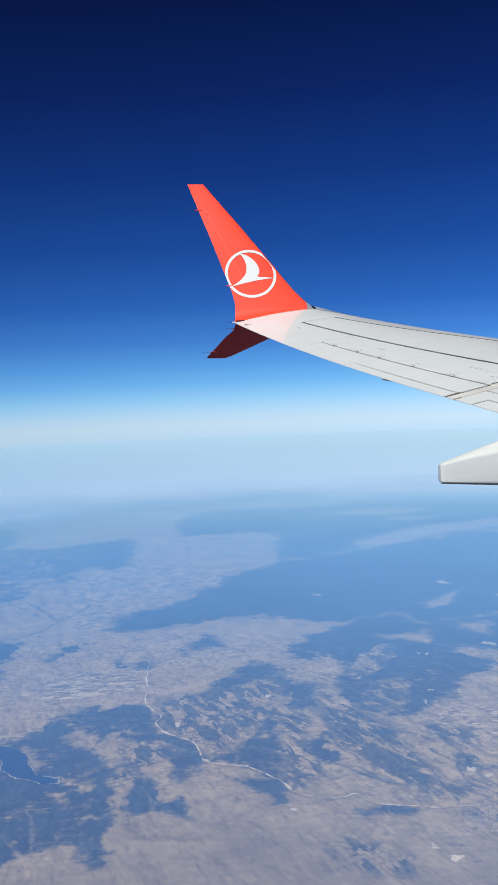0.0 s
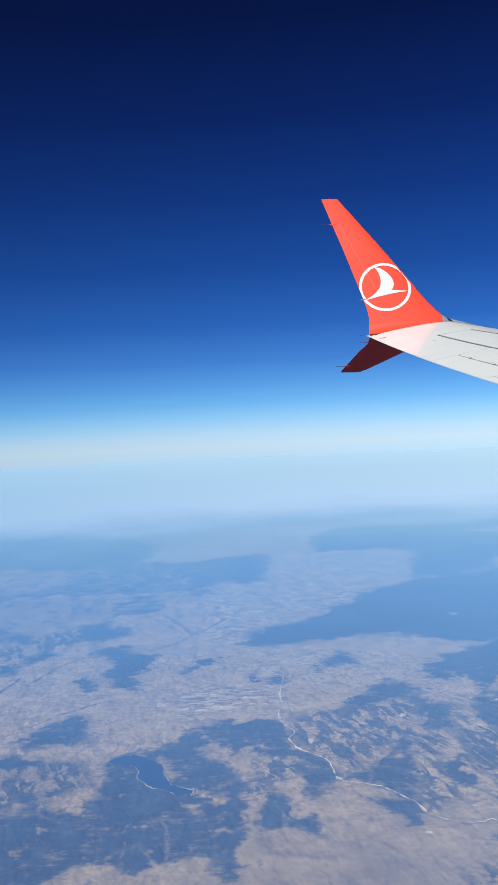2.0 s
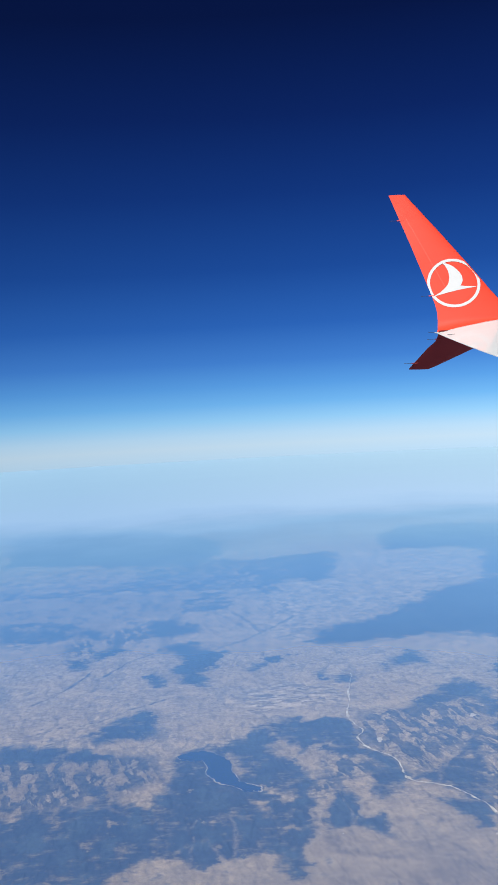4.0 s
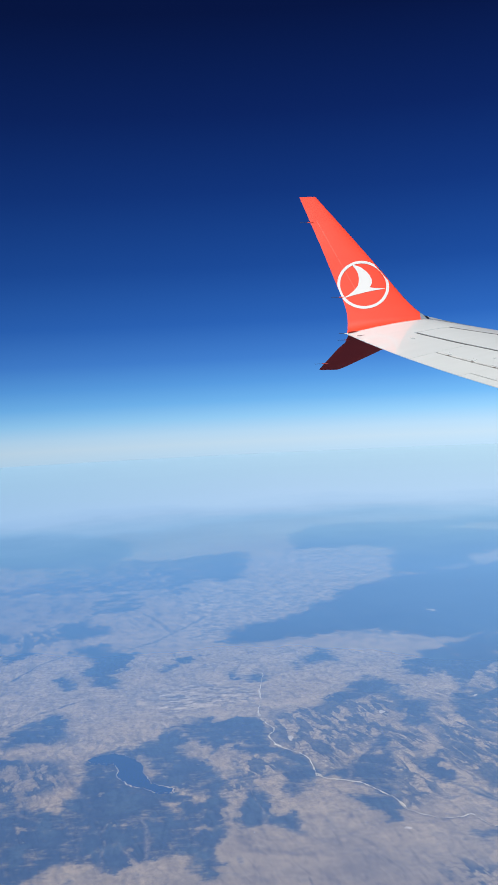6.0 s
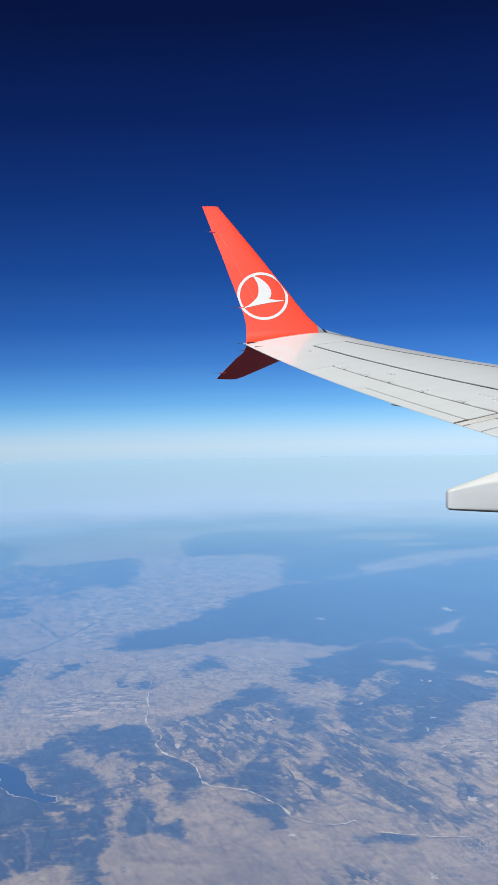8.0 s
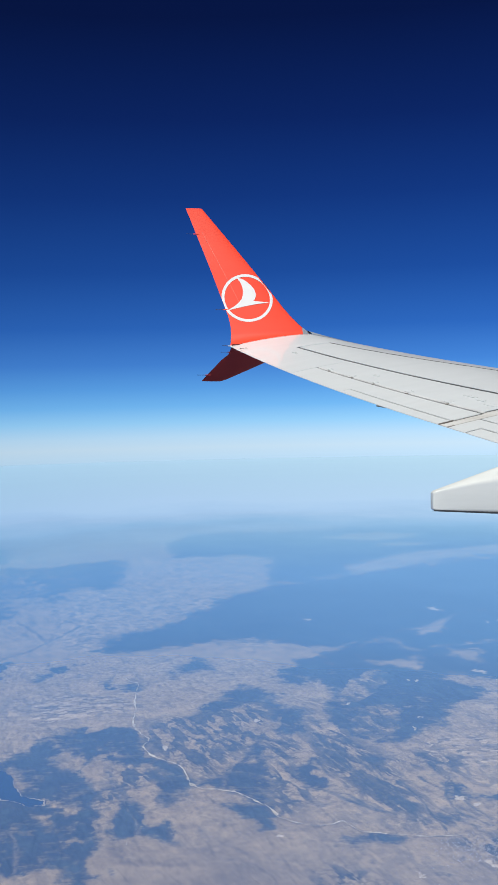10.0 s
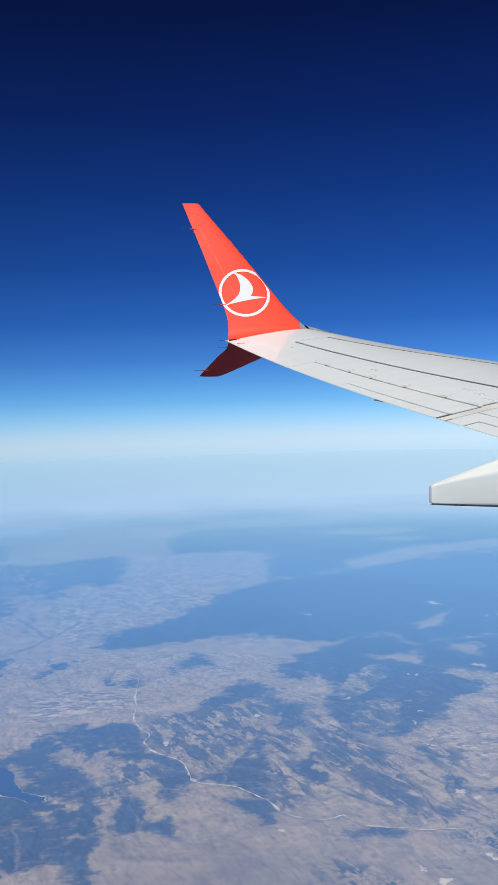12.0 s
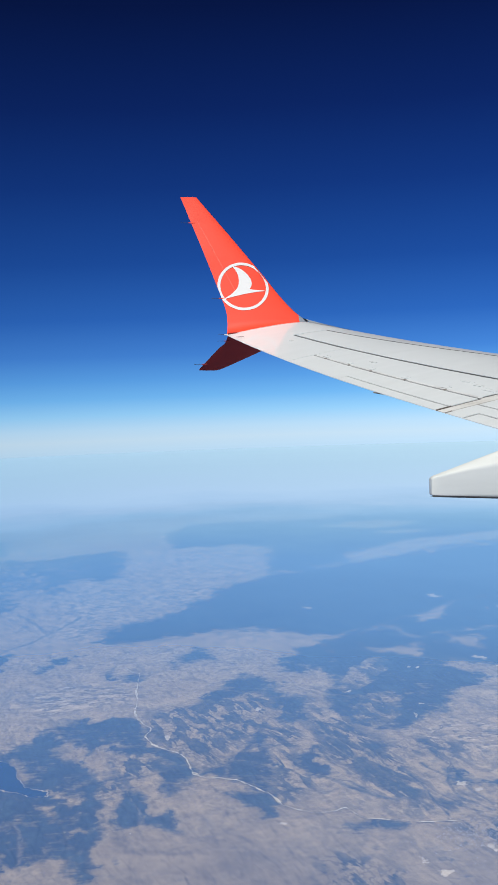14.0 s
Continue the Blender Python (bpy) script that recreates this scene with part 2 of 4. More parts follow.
WOODS_WESTNEAR = [
    ((-65.5, 442.0), (-57.5, 459.5), (-45.5, 467.2), (-34.3, 461.7), (-34.2, 441.6), (-43.1, 430.4), (-59.6, 431.7)),
    ((-99.4, 432.3), (-75.6, 428.5), (-53.3, 414.2), (-59.7, 411.1), (-77.4, 410.2), (-95.7, 413.3)),
    ((-55.9, 375.6), (-50.0, 378.6), (-44.8, 370.4), (-46.8, 365.5), (-52.9, 366.9)),
    ((-87.6, 352.2), (-73.5, 358.7), (-61.8, 358.7), (-43.5, 349.8), (-39.3, 320.4), (-39.6, 302.6), (-55.7, 287.7), (-73.1, 281.5)),
]
SLOPE_WEST = [
    ((-89.8, 430.6), (-33.6, 407.4), (-32.1, 376.8), (-46.2, 368.0), (-77.1, 357.1), (-88.6, 357.2), (-103.5, 429.9)),
]
WOODS_SOUTH = [
    ((33.0, 362.5), (37.5, 359.7), (38.7, 350.5), (38.5, 338.6), (35.6, 330.5), (30.7, 329.9), (25.5, 333.1), (28.3, 344.2), (30.8, 353.5)),
    ((37.3, 334.2), (43.2, 335.5), (45.3, 328.5), (45.6, 323.0), (43.6, 324.0), (41.3, 328.1), (37.3, 329.6)),
    ((19.8, 337.1), (23.4, 335.3), (20.9, 323.4), (18.3, 311.6), (17.2, 292.3), (11.2, 293.1), (12.7, 309.0), (15.9, 322.5)),
    ((66.1, 347.5), (74.8, 347.9), (80.5, 341.8), (81.1, 335.0), (77.8, 323.8), (74.0, 322.1), (74.0, 331.4), (70.5, 337.7)),
    ((99.7, 305.8), (104.0, 310.4), (113.0, 305.9), (114.8, 301.1), (109.6, 300.7), (101.1, 301.6)),
]
WOODS_EAST = [
    ((62.6, 369.4), (70.8, 379.4), (85.2, 396.5), (92.1, 405.9), (95.8, 409.3), (93.2, 390.3), (91.2, 372.8), (85.0, 355.6), (84.7, 345.9), (78.6, 345.9), (75.6, 351.5), (70.0, 360.6)),
    ((102.8, 379.8), (109.4, 384.0), (109.0, 369.4), (108.7, 357.4), (106.3, 350.7), (101.0, 349.8), (98.5, 360.1)),
    ((150.8, 346.6), (154.2, 343.4), (150.9, 335.9), (144.8, 331.5)),
    ((128.1, 377.8), (133.8, 382.3), (138.1, 382.5), (134.9, 372.7), (129.8, 373.4)),
    ((164.1, 327.6), (172.7, 336.1), (182.5, 343.6), (193.5, 347.4), (208.2, 344.4), (193.1, 317.0), (167.3, 311.8), (161.7, 308.6), (162.1, 316.5)),
    ((152.2, 329.3), (165.5, 331.6), (165.2, 327.2), (156.9, 325.6)),
    ((203.2, 394.3), (218.9, 416.2), (229.1, 418.0), (247.6, 416.1), (222.6, 370.6), (208.9, 382.9), (199.3, 378.6)),
]
OPEN_LAKE = [
    ((11.1, 413.4), (17.1, 417.4), (24.5, 412.6), (23.1, 404.8), (30.1, 410.4), (32.9, 399.6), (31.5, 383.5), (28.6, 372.6), (24.6, 373.6), (21.9, 383.1), (18.3, 396.3), (12.7, 406.9)),
    ((-6.8, 406.2), (-4.2, 408.1), (-2.9, 398.8), (0.5, 389.3), (-2.4, 380.7), (-4.9, 388.3)),
    ((4.1, 355.4), (7.7, 352.4), (7.7, 344.6), (4.8, 345.4)),
    ((35.5, 367.4), (39.0, 374.4), (45.7, 371.0), (45.4, 360.4), (46.9, 348.9), (39.9, 352.2)),
    ((5.1, 369.8), (8.3, 371.1), (12.8, 361.4), (18.6, 353.6), (16.6, 351.1), (10.3, 357.8)),
]
OPEN_EAST = [
    ((181.1, 519), (190.8, 526), (203.9, 520), (211.7, 528), (205.2, 507), (198.7, 500), (189.2, 512), (180.5, 512)),
    ((206.7, 481), (214.4, 487), (224.8, 480), (231.6, 474), (250.8, 453), (238.9, 431.1), (219.0, 448.1), (215.5, 465)),
    ((227.5, 526), (243.6, 536), (244.0, 522), (237.3, 508), (230.2, 519)),
]
OPEN_FAR = [
    ((253.0, 805), (285.2, 846), (324.6, 883), (357.1, 908), (440.8, 918), (529, 950), (501, 899), (417.0, 869), (338.1, 836), (300.5, 814), (268.0, 806)),
    ((310.9, 1033), (349.5, 1056), (383.2, 1061), (418.8, 1027), (380.9, 1004), (358.2, 992), (334.2, 1010)),
    ((352.2, 975), (381.8, 974), (403.9, 962), (389.4, 949), (350.1, 953)),
    ((231.5, 584), (245.4, 601), (260.4, 605), (245.6, 577), (231.2, 570)),
]
THIN_EAST = [
    ((49.6, 438.6), (61.0, 454), (74.0, 456), (88.3, 463), (100.2, 467), (111.0, 456), (103.7, 416.2), (113.0, 409.9), (105.8, 383.6), (94.1, 386.7), (94.9, 409.6), (82.6, 396.4), (71.0, 380.5), (62.8, 370.6), (61.4, 384.3), (55.1, 393.7), (48.5, 412.5)),
    ((93.3, 384.9), (104.8, 383.9), (98.8, 357.7), (100.8, 349.3), (97.4, 341.6), (84.7, 331.6), (81.5, 339.4), (85.7, 355.4)),
    ((125.6, 441.6), (128.7, 423.8), (133.4, 414.5), (135.6, 400.2), (137.6, 378.6), (135.3, 342.6), (133.4, 319.7), (126.1, 319.1), (118.7, 325.9), (113.6, 353.9), (109.9, 385.9), (114.7, 413.3)),
]
# thin cover, and hill slopes whose sunlight is put in as paler cover
LIT_AND_THIN_SLOPES = [
    ((137.2, 377.4), (155.0, 380.8), (166.2, 367.2), (158.9, 353.9), (154.6, 357.5), (136.7, 368.4)),
    ((139.1, 415.0), (149.4, 435.4), (162.4, 442.2), (162.6, 431.2), (153.5, 410.5), (140.6, 400.5), (136.8, 407.8)),
    ((140.3, 454.0), (157.6, 478.7), (179.3, 499.7), (176.7, 483.3), (160.8, 462.1), (145.2, 447.7)),
    ((31.5, 398.6), (44.9, 396.4), (52.0, 386.8), (53.3, 377.8), (42.0, 371.3), (36.5, 369.4), (33.1, 363.6), (25.7, 349.8), (22.5, 360.9), (28.6, 372.6), (31.5, 383.5)),
    ((82.7, 289.5), (90.6, 292.5), (97.2, 285.8), (94.9, 273.7), (79.3, 277.6)),
]
THIN_WEST = [
    ((-64.6, 425.8), (-56.4, 447.3), (-44.8, 456), (-34.8, 454), (-32.3, 437.3), (-37.9, 430.5), (-52.4, 429.9)),
    ((-101.8, 421.3), (-88.3, 422.0), (-74.8, 422.8), (-58.0, 420.0), (-52.4, 409.3), (-72.3, 405.1), (-84.8, 401.9), (-97.9, 402.6)),
    ((-173.5, 770), (-133.2, 776), (-87.5, 781), (-44.2, 759), (-22.9, 712), (-45.2, 689), (-74.9, 685), (-85.7, 648), (-127.4, 690), (-157.8, 694)),
    ((-102.7, 620), (-78.4, 646), (-48.2, 674), (-36.6, 679), (-34.9, 628), (-55.6, 619), (-76.9, 598), (-90.8, 557)),
]
THIN_TOWN = [
    ((129.9, 298.2), (140.3, 300.3), (150.1, 296.2), (154.9, 285.9), (150.1, 275.1), (138.4, 278.0), (135.2, 287.9)),
    ((129.5, 257.6), (139.2, 264.8), (144.4, 269.2), (138.1, 255.0)),
    ((80.9, 283.3), (92.3, 288.5), (100.6, 280.9), (105.2, 273.9), (100.6, 264.8), (78.2, 271.7)),
    ((117.0, 316.1), (128.1, 319.9), (145.4, 322.9), (146.9, 316.3), (136.3, 309.9), (120.8, 310.2)),
]
FARMS_PLAIN = [
    ((-4.9, 765), (28.2, 783), (50.6, 791), (79.2, 820), (98.9, 874), (120.8, 900), (176.9, 929), (226.4, 924), (202.6, 852), (192.2, 800), (160.4, 751), (138.9, 724), (128.9, 697), (106.4, 667), (86.5, 644), (48.9, 618), (37.2, 592), (15.4, 613), (25.0, 696)),
    ((151.6, 387.5), (168.3, 393.0), (184.2, 395.3), (194.2, 373.0), (187.0, 354.8), (167.2, 355.0), (154.3, 362.5)),
    ((1.8, 496), (18.1, 508), (53.0, 498), (46.8, 463), (23.9, 462), (1.6, 460)),
]
# pale tracks and dark gullies
TRAILS_NORTH = [
    ((33.6, 362.4), (34.5, 349.5), (35.8, 336.5), (36.4, 328.0)),
    ((27.5, 375.1), (30.7, 376.6), (33.2, 373.7), (32.8, 362.6), (28.1, 344.2), (23.2, 336.0)),
    ((200.9, 501), (205.2, 490), (210.5, 480)),
    ((188.0, 554), (196.3, 560), (209.7, 560), (216.1, 546), (219.5, 541)),
    ((169.6, 551), (193.4, 570), (211.6, 574), (233.8, 590), (261.8, 608), (280.0, 623), (301.3, 625), (334.1, 627)),
    ((101.5, 348.6), (101.7, 335.3), (101.2, 324.5), (105.1, 315.0)),
    ((69.4, 360.8), (73.0, 376.3), (81.3, 390.1), (91.5, 403.2)),
]
TRAILS_SOUTH = [
    ((-18.4, 334.8), (-15.9, 343.4), (-5.3, 341.6), (-3.4, 334.3), (-3.0, 321.2), (-4.6, 304.9)),
    ((-17.2, 328.4), (-17.5, 317.6), (-17.1, 306.2)),
    ((-13.3, 327.5), (-10.1, 318.5), (-7.5, 310.8)),
    ((-64.3, 362.7), (-56.1, 359.9), (-48.1, 358.2), (-39.2, 347.9)),
    ((14.6, 596), (15.6, 579)),
    ((113.8, 269.1), (121.9, 272.4), (128.1, 272.7), (125.3, 261.3)),
    ((151.7, 291.3), (149.5, 279.3), (146.0, 268.7), (146.8, 261.8)),
    ((104.2, 270.6), (110.1, 312.7)),
]
GULLIES_EAST = [
    ((-16.1, 580), (2.3, 602), (19.2, 630), (38.1, 664)),
    ((-0.9, 685), (9.5, 650), (15.6, 621)),
    ((152.2, 368.2), (152.3, 352.0), (148.5, 328.5), (150.2, 310.1)),
    ((-93.0, 449.0), (-74.4, 455), (-58.3, 467), (-41.4, 484), (-28.4, 493)),
]
GULLIES_VALLEY = [
    ((118.7, 413.5), (119.5, 394.5), (120.0, 375.9), (121.2, 358.0), (120.7, 346.6)),
    ((122.7, 397.2), (125.3, 382.3), (126.9, 365.5), (127.2, 353.2), (128.3, 337.7), (129.0, 322.8), (129.6, 313.8)),
    ((129.1, 402.6), (129.5, 384.5), (128.8, 368.1), (129.5, 356.7)),
    ((110.7, 383.4), (111.8, 367.0), (113.8, 351.5)),
    ((106.4, 348.0), (110.0, 338.8), (115.2, 329.4), (121.0, 322.7)),
    ((127.0, 359.3), (129.3, 346.8), (128.7, 333.2), (127.6, 323.3)),
    ((151.4, 367.6), (150.9, 352.1), (151.6, 343.0)),
    ((136.3, 320.7), (139.0, 314.9), (144.3, 306.3)),
    ((143.0, 354.5), (144.4, 344.0), (146.2, 336.1)),
]
GULLIES_WEST = [
    ((-83.0, 431.8), (-65.3, 440.4), (-52.3, 428.4)),
    ((-100.3, 491), (-87.7, 514), (-78.2, 552)),
    ((-70.2, 363.0), (-60.5, 379.9), (-45.2, 396.2), (-32.5, 404.6)),
    ((-70.9, 540), (-58.6, 571), (-37.9, 599)),
    ((127.5, 312.7), (125.5, 336.4), (121.9, 367.0), (118.7, 406.4)),
    ((133.0, 306.3), (134.0, 330.9), (133.3, 353.9)),
    ((153.1, 353.4), (143.2, 333.3), (143.3, 317.5), (148.5, 306.0)),
    ((97.8, 356.8), (111.1, 343.8), (118.0, 325.7)),
]
LAKE = [(-25.9, 406.3), (-23.3, 408.5), (-20.1, 409.6), (-15.3, 410.3), (-10.0, 405.7), (-6.6, 401.1), (-4.2, 393.8), (-4.7, 387.7), (-3.3, 382.3), (-1.1, 374.8), (1.2, 373.0), (3.8, 370.4), (6.2, 367.9), (5.4, 363.4), (2.3, 364.9), (-0.3, 364.7), (-3.1, 369.2), (-5.7, 371.8), (-10.3, 375.7), (-12.6, 381.1), (-14.1, 384.8), (-13.7, 391.6), (-15.7, 400.1), (-18.5, 399.0), (-21.6, 402.0), (-24.2, 402.2)]
RIVER = [(51.1, 529), (54.1, 519), (56.5, 512), (52.2, 490), (50.7, 471), (47.3, 451), (46.8, 439.4), (48.9, 432.5), (50.4, 424.4), (47.4, 414.9), (49.7, 403.1), (53.2, 395.5), (57.3, 390.5), (59.4, 381.1), (59.2, 369.2), (61.7, 363.9), (68.4, 359.9), (74.1, 355.1), (77.8, 348.7), (81.4, 340.5), (83.3, 332.0), (87.0, 325.3), (91.5, 320.8), (97.0, 319.9), (101.8, 321.5), (104.3, 317.1), (106.7, 311.0), (113.9, 307.4), (123.7, 303.2), (137.9, 300.5)]
# pale quarries and spoil heaps: x, y, half widths
QUARRIES = [
    (270, 642, 4.1, 9.5),
    (180, 634, 4.3, 5.2),
    (188, 479, 1.7, 2.3),
    (191, 476, 1.4, 2.1),
    (230, 485, 2.8, 4.5),
    (227, 493, 1.4, 4.6),
    (169, 419, 1.7, 2.1),
    (161, 405, 1.2, 3.4),
    (146, 449, 1.6, 1.4),
    (6, 367, 1.0, 3.7),
    (60, 369, 1.0, 2.2),
    (100, 437, 2.0, 4.0),
    (145, 1038, 5.8, 9.0),
    (285, 592, 2.4, 5.0),
    (294, 594, 1.4, 3.4),
]
SPOIL = [
    (227, 488, 2.9, 3.4),
    (246, 486, 1.7, 3.4),
    (230, 467, 0.8, 3.2),
    (112, 279, 1.7, 3.2),
    (115, 270, 3.2, 2.4),
    (135, 280, 2.0, 3.4),
    (148, 331, 2.7, 2.6),
    (166, 301, 3.3, 1.8),
    (111, 270, 1.3, 1.0),
    (56, 414, 1.4, 5.6),
    (151, 325, 1.7, 2.0),
    (79, 316, 1.3, 1.3),
    (31, 326, 0.7, 1.3),
]


def near_line(x, y, line):
    """Metres to a broken line."""
    best = np.full(x.shape, 1e9)
    for (ax, ay), (bx, by) in zip(line, line[1:]):
        ux, uy = bx - ax, by - ay
        s = np.clip(((x - ax) * ux + (y - ay) * uy) / (ux * ux + uy * uy), 0, 1)
        best = np.minimum(best, np.hypot(x - ax - s * ux, y - ay - s * uy))
    return best


def within(x, y, r, outlines, share):
    """Depth inside the deepest of the outlines, in shares of the distance, kept between -3 and 3."""
    best = np.full(x.shape, -3.0)
    for outline in outlines:
        px, py = np.array(outline, float).T
        k = np.flatnonzero((x > px.min() - 25) & (x < px.max() + 25) & (y > py.min() - 40) & (y < py.max() + 40))
        best[k] = np.maximum(best[k], inside_depth(x[k], y[k], outline) / (share * r[k]))
    return np.clip(best, -3, 3)


def hills(x, y):
    r = np.hypot(x, y)
    ridge = 1 - 2 * np.abs(fbm(x + 0.5 * y, y - 0.3 * x, 34, 4, 0.5))
    swell = np.clip((r - 160) / 200, 0, 1)
    h = swell * (3.2 * fbm(x, y, 120, 3) + 2.6 * (ridge - 0.8) * np.clip(fbm(x + 300, y, 90, 2) * 4 + 0.5, 0, 1))
    basin = np.clip((34 - np.hypot(x + 1, (y - 380) * 0.9)) / 14, 0, 1)
    return h * (1 - basin)


def ground_z(x, y):
    return np.sqrt(GLOBE ** 2 - x * x - y * y) - GLOBE + hills(x, y)


def grid_mesh(name, co, rows, cols, closed=False):
    """A mesh from rows x cols points (an array), quads between neighbours."""
    i = np.arange(rows * cols).reshape(rows, cols)
    if closed:
        i = np.concatenate([i, i[:, :1]], 1)
    q = np.stack([i[:-1, :-1], i[:-1, 1:], i[1:, 1:], i[1:, :-1]], -1).reshape(-1, 4)
    me = bpy.data.meshes.new(name)
    me.vertices.add(len(co))
    me.vertices.foreach_set("co", np.ascontiguousarray(co, dtype=np.float32).ravel())
    me.loops.add(q.size)
    me.loops.foreach_set("vertex_index", q.ravel().astype(np.int32))
    me.polygons.add(len(q))
    me.polygons.foreach_set("loop_start", np.arange(0, q.size, 4, dtype=np.int32))
    me.polygons.foreach_set("use_smooth", np.ones(len(q), bool))
    me.update(calc_edges=True)
    return me


def land_sheet():
    fine = np.arange(-24, 36, 0.066)
    turn = np.radians(np.concatenate([fine, np.arange(36, 336, 6.0)]))
    reach = np.concatenate([[0.02], np.geomspace(4, 240, 14)[:-1], np.geomspace(240, 800, 400)[:-1], np.geomspace(800, 1500, 150), np.geomspace(1500, 4960, 80)[1:]])
    r, a = np.meshgrid(reach, turn, indexing="ij")
    x, y = (r * np.sin(a)).ravel(), (r * np.cos(a)).ravel()
    r, a = r.ravel(), np.degrees(a).ravel()
    me = grid_mesh("ground", np.stack([x, y, ground_z(x, y)], 1), len(reach), len(turn), True)
    # ragged edges: each outline is bent by noise at two sizes
    wx = x + 0.014 * r * fbm(x, y, 9, 5, 0.62) + 0.010 * r * fbm(x + 210, y, 34, 3)
    wy = y + 0.022 * r * fbm(x + 500, y, 9, 5, 0.62) + 0.014 * r * fbm(x + 710, y, 34, 3)
    wood = within(wx, wy, r, WOODS_BAY + WOODS_HILLS + WOODS_SKYLINE + WOODS_PLAIN + WOODS_NORTHWEST + WOODS_PATCHES + WOODS_WESTFAR + WOODS_WESTNEAR + WOODS_LAKE + WOODS_DARK + WOODS_SOUTH + WOODS_EAST, 0.006)
    cleared = within(wx, wy, r, OPEN_LAKE + OPEN_EAST + OPEN_FAR, 0.006)
    wood = np.minimum(wood, -cleared)
    # woods thinned on these slopes, so their lit faces are painted paler
    slope = within(wx, wy, r, LIT_AND_THIN_SLOPES + THIN_TOWN, 0.006)
    wood = np.where(slope > -1, np.minimum(wood, -0.1 - 0.45 * np.clip(slope, -1, 1)), wood)
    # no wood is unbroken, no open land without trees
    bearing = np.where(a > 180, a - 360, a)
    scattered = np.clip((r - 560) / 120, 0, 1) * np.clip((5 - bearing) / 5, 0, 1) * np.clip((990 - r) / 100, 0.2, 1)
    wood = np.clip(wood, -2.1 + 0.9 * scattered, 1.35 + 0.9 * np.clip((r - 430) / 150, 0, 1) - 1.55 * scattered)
    # far western woods lose contrast with distance: haze put into the cover
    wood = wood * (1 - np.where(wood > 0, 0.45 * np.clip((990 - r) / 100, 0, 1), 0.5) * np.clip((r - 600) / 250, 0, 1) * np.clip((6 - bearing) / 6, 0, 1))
    aside = np.clip((bearing - 29) / 4, 0, 1) + np.clip((-11 - bearing) / 4, 0, 1)
    wood = np.maximum(wood, np.clip(9 * (fbm(x * 0.9 - 0.5 * y, y * 0.6, 40, 5, 0.62) - 0.06), -3, 2) * aside - 3 * (1 - aside))
    thin = np.clip(0.5 + 0.25 * within(wx, wy, r, SLOPE_WEST + THIN_EAST + LIT_AND_THIN_SLOPES + THIN_WEST[:2] + THIN_WEST[3:] + THIN_TOWN, 0.006), 0, 1)
    farms = np.clip(0.5 + 0.3 * within(wx, wy, r, FARMS_PLAIN + OPEN_FAR, 0.006), 0, 1)
    # duller, darker soil: the nearest land, and tracts in the west
    plain = np.clip((350 - r + 90 * fbm(x + 33, y, 70, 4)) / 60, 0, 1)
    plain = np.maximum(plain, np.clip(0.5 + 0.3 * within(wx, wy, r, THIN_WEST[2:3] + SLOPE_WEST, 0.006), 0, 1))
    cut = np.zeros(x.shape)
    uneven = np.clip(1 + 3.0 * fbm(x + 90, y, 12, 4, 0.6), 0.15, 2.0)
    for n_, line in enumerate(GULLIES_VALLEY + GULLIES_EAST + GULLIES_WEST):
        wide = 0.0020 if n_ < len(GULLIES_VALLEY) else 0.0012
        px, py = np.array(line, float).T
        k = np.flatnonzero((x > px.min() - 15) & (x < px.max() + 15) & (y > py.min() - 25) & (y < py.max() + 25))
        cut[k] = np.maximum(cut[k], np.clip(1.5 - near_line(0.5 * x[k] + 0.5 * wx[k], 0.5 * y[k] + 0.5 * wy[k], line) / (wide * r[k] * uneven[k]), 0, 1))
    lane = np.zeros(x.shape)
    for line in TRAILS_NORTH + TRAILS_SOUTH:
        px, py = np.array(line, float).T
        k = np.flatnonzero((x > px.min() - 15) & (x < px.max() + 15) & (y > py.min() - 25) & (y < py.max() + 25))
        lane[k] = np.maximum(lane[k], np.clip(1.15 - near_line(0.6 * x[k] + 0.4 * wx[k], 0.6 * y[k] + 0.4 * wy[k], line) / (0.0024 * r[k] * uneven[k]), 0, 1))
    bare = np.zeros(x.shape)
    for cx, cy, hx, hy in QUARRIES + SPOIL:
        q = ((x - cx) / (0.8 * hx)) ** 2 + ((y - cy) / (0.8 * hy)) ** 2 + 4.5 * fbm(x, y, 2.6, 4, 0.7)
        bare = np.maximum(bare, np.clip(1.1 - q, 0, 1))
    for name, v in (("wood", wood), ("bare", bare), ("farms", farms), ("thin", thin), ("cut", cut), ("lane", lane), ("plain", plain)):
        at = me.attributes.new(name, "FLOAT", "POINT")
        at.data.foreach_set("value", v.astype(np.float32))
    return me


def attribute(nt, name):
    n = nt.nodes.new("ShaderNodeAttribute")
    n.attribute_name = name
    return n.outputs["Fac"]


LAND, nt, sh = material("dry_land_and_haze_tinted_woods")
fine = noise_at(nt, 0.34, 7, 0.62, stretch=(1.0, 0.75, 1))
crumb = noise_at(nt, 0.20, 6, 0.64, stretch=(0.9, 0.8, 1))
folds = noise_at(nt, 0.075, 8, 0.62, stretch=(1.3, 0.5, 1))
mid = noise_at(nt, 0.022, 6, 0.6)
_c = nt.nodes.new("ShaderNodeTexCoord")


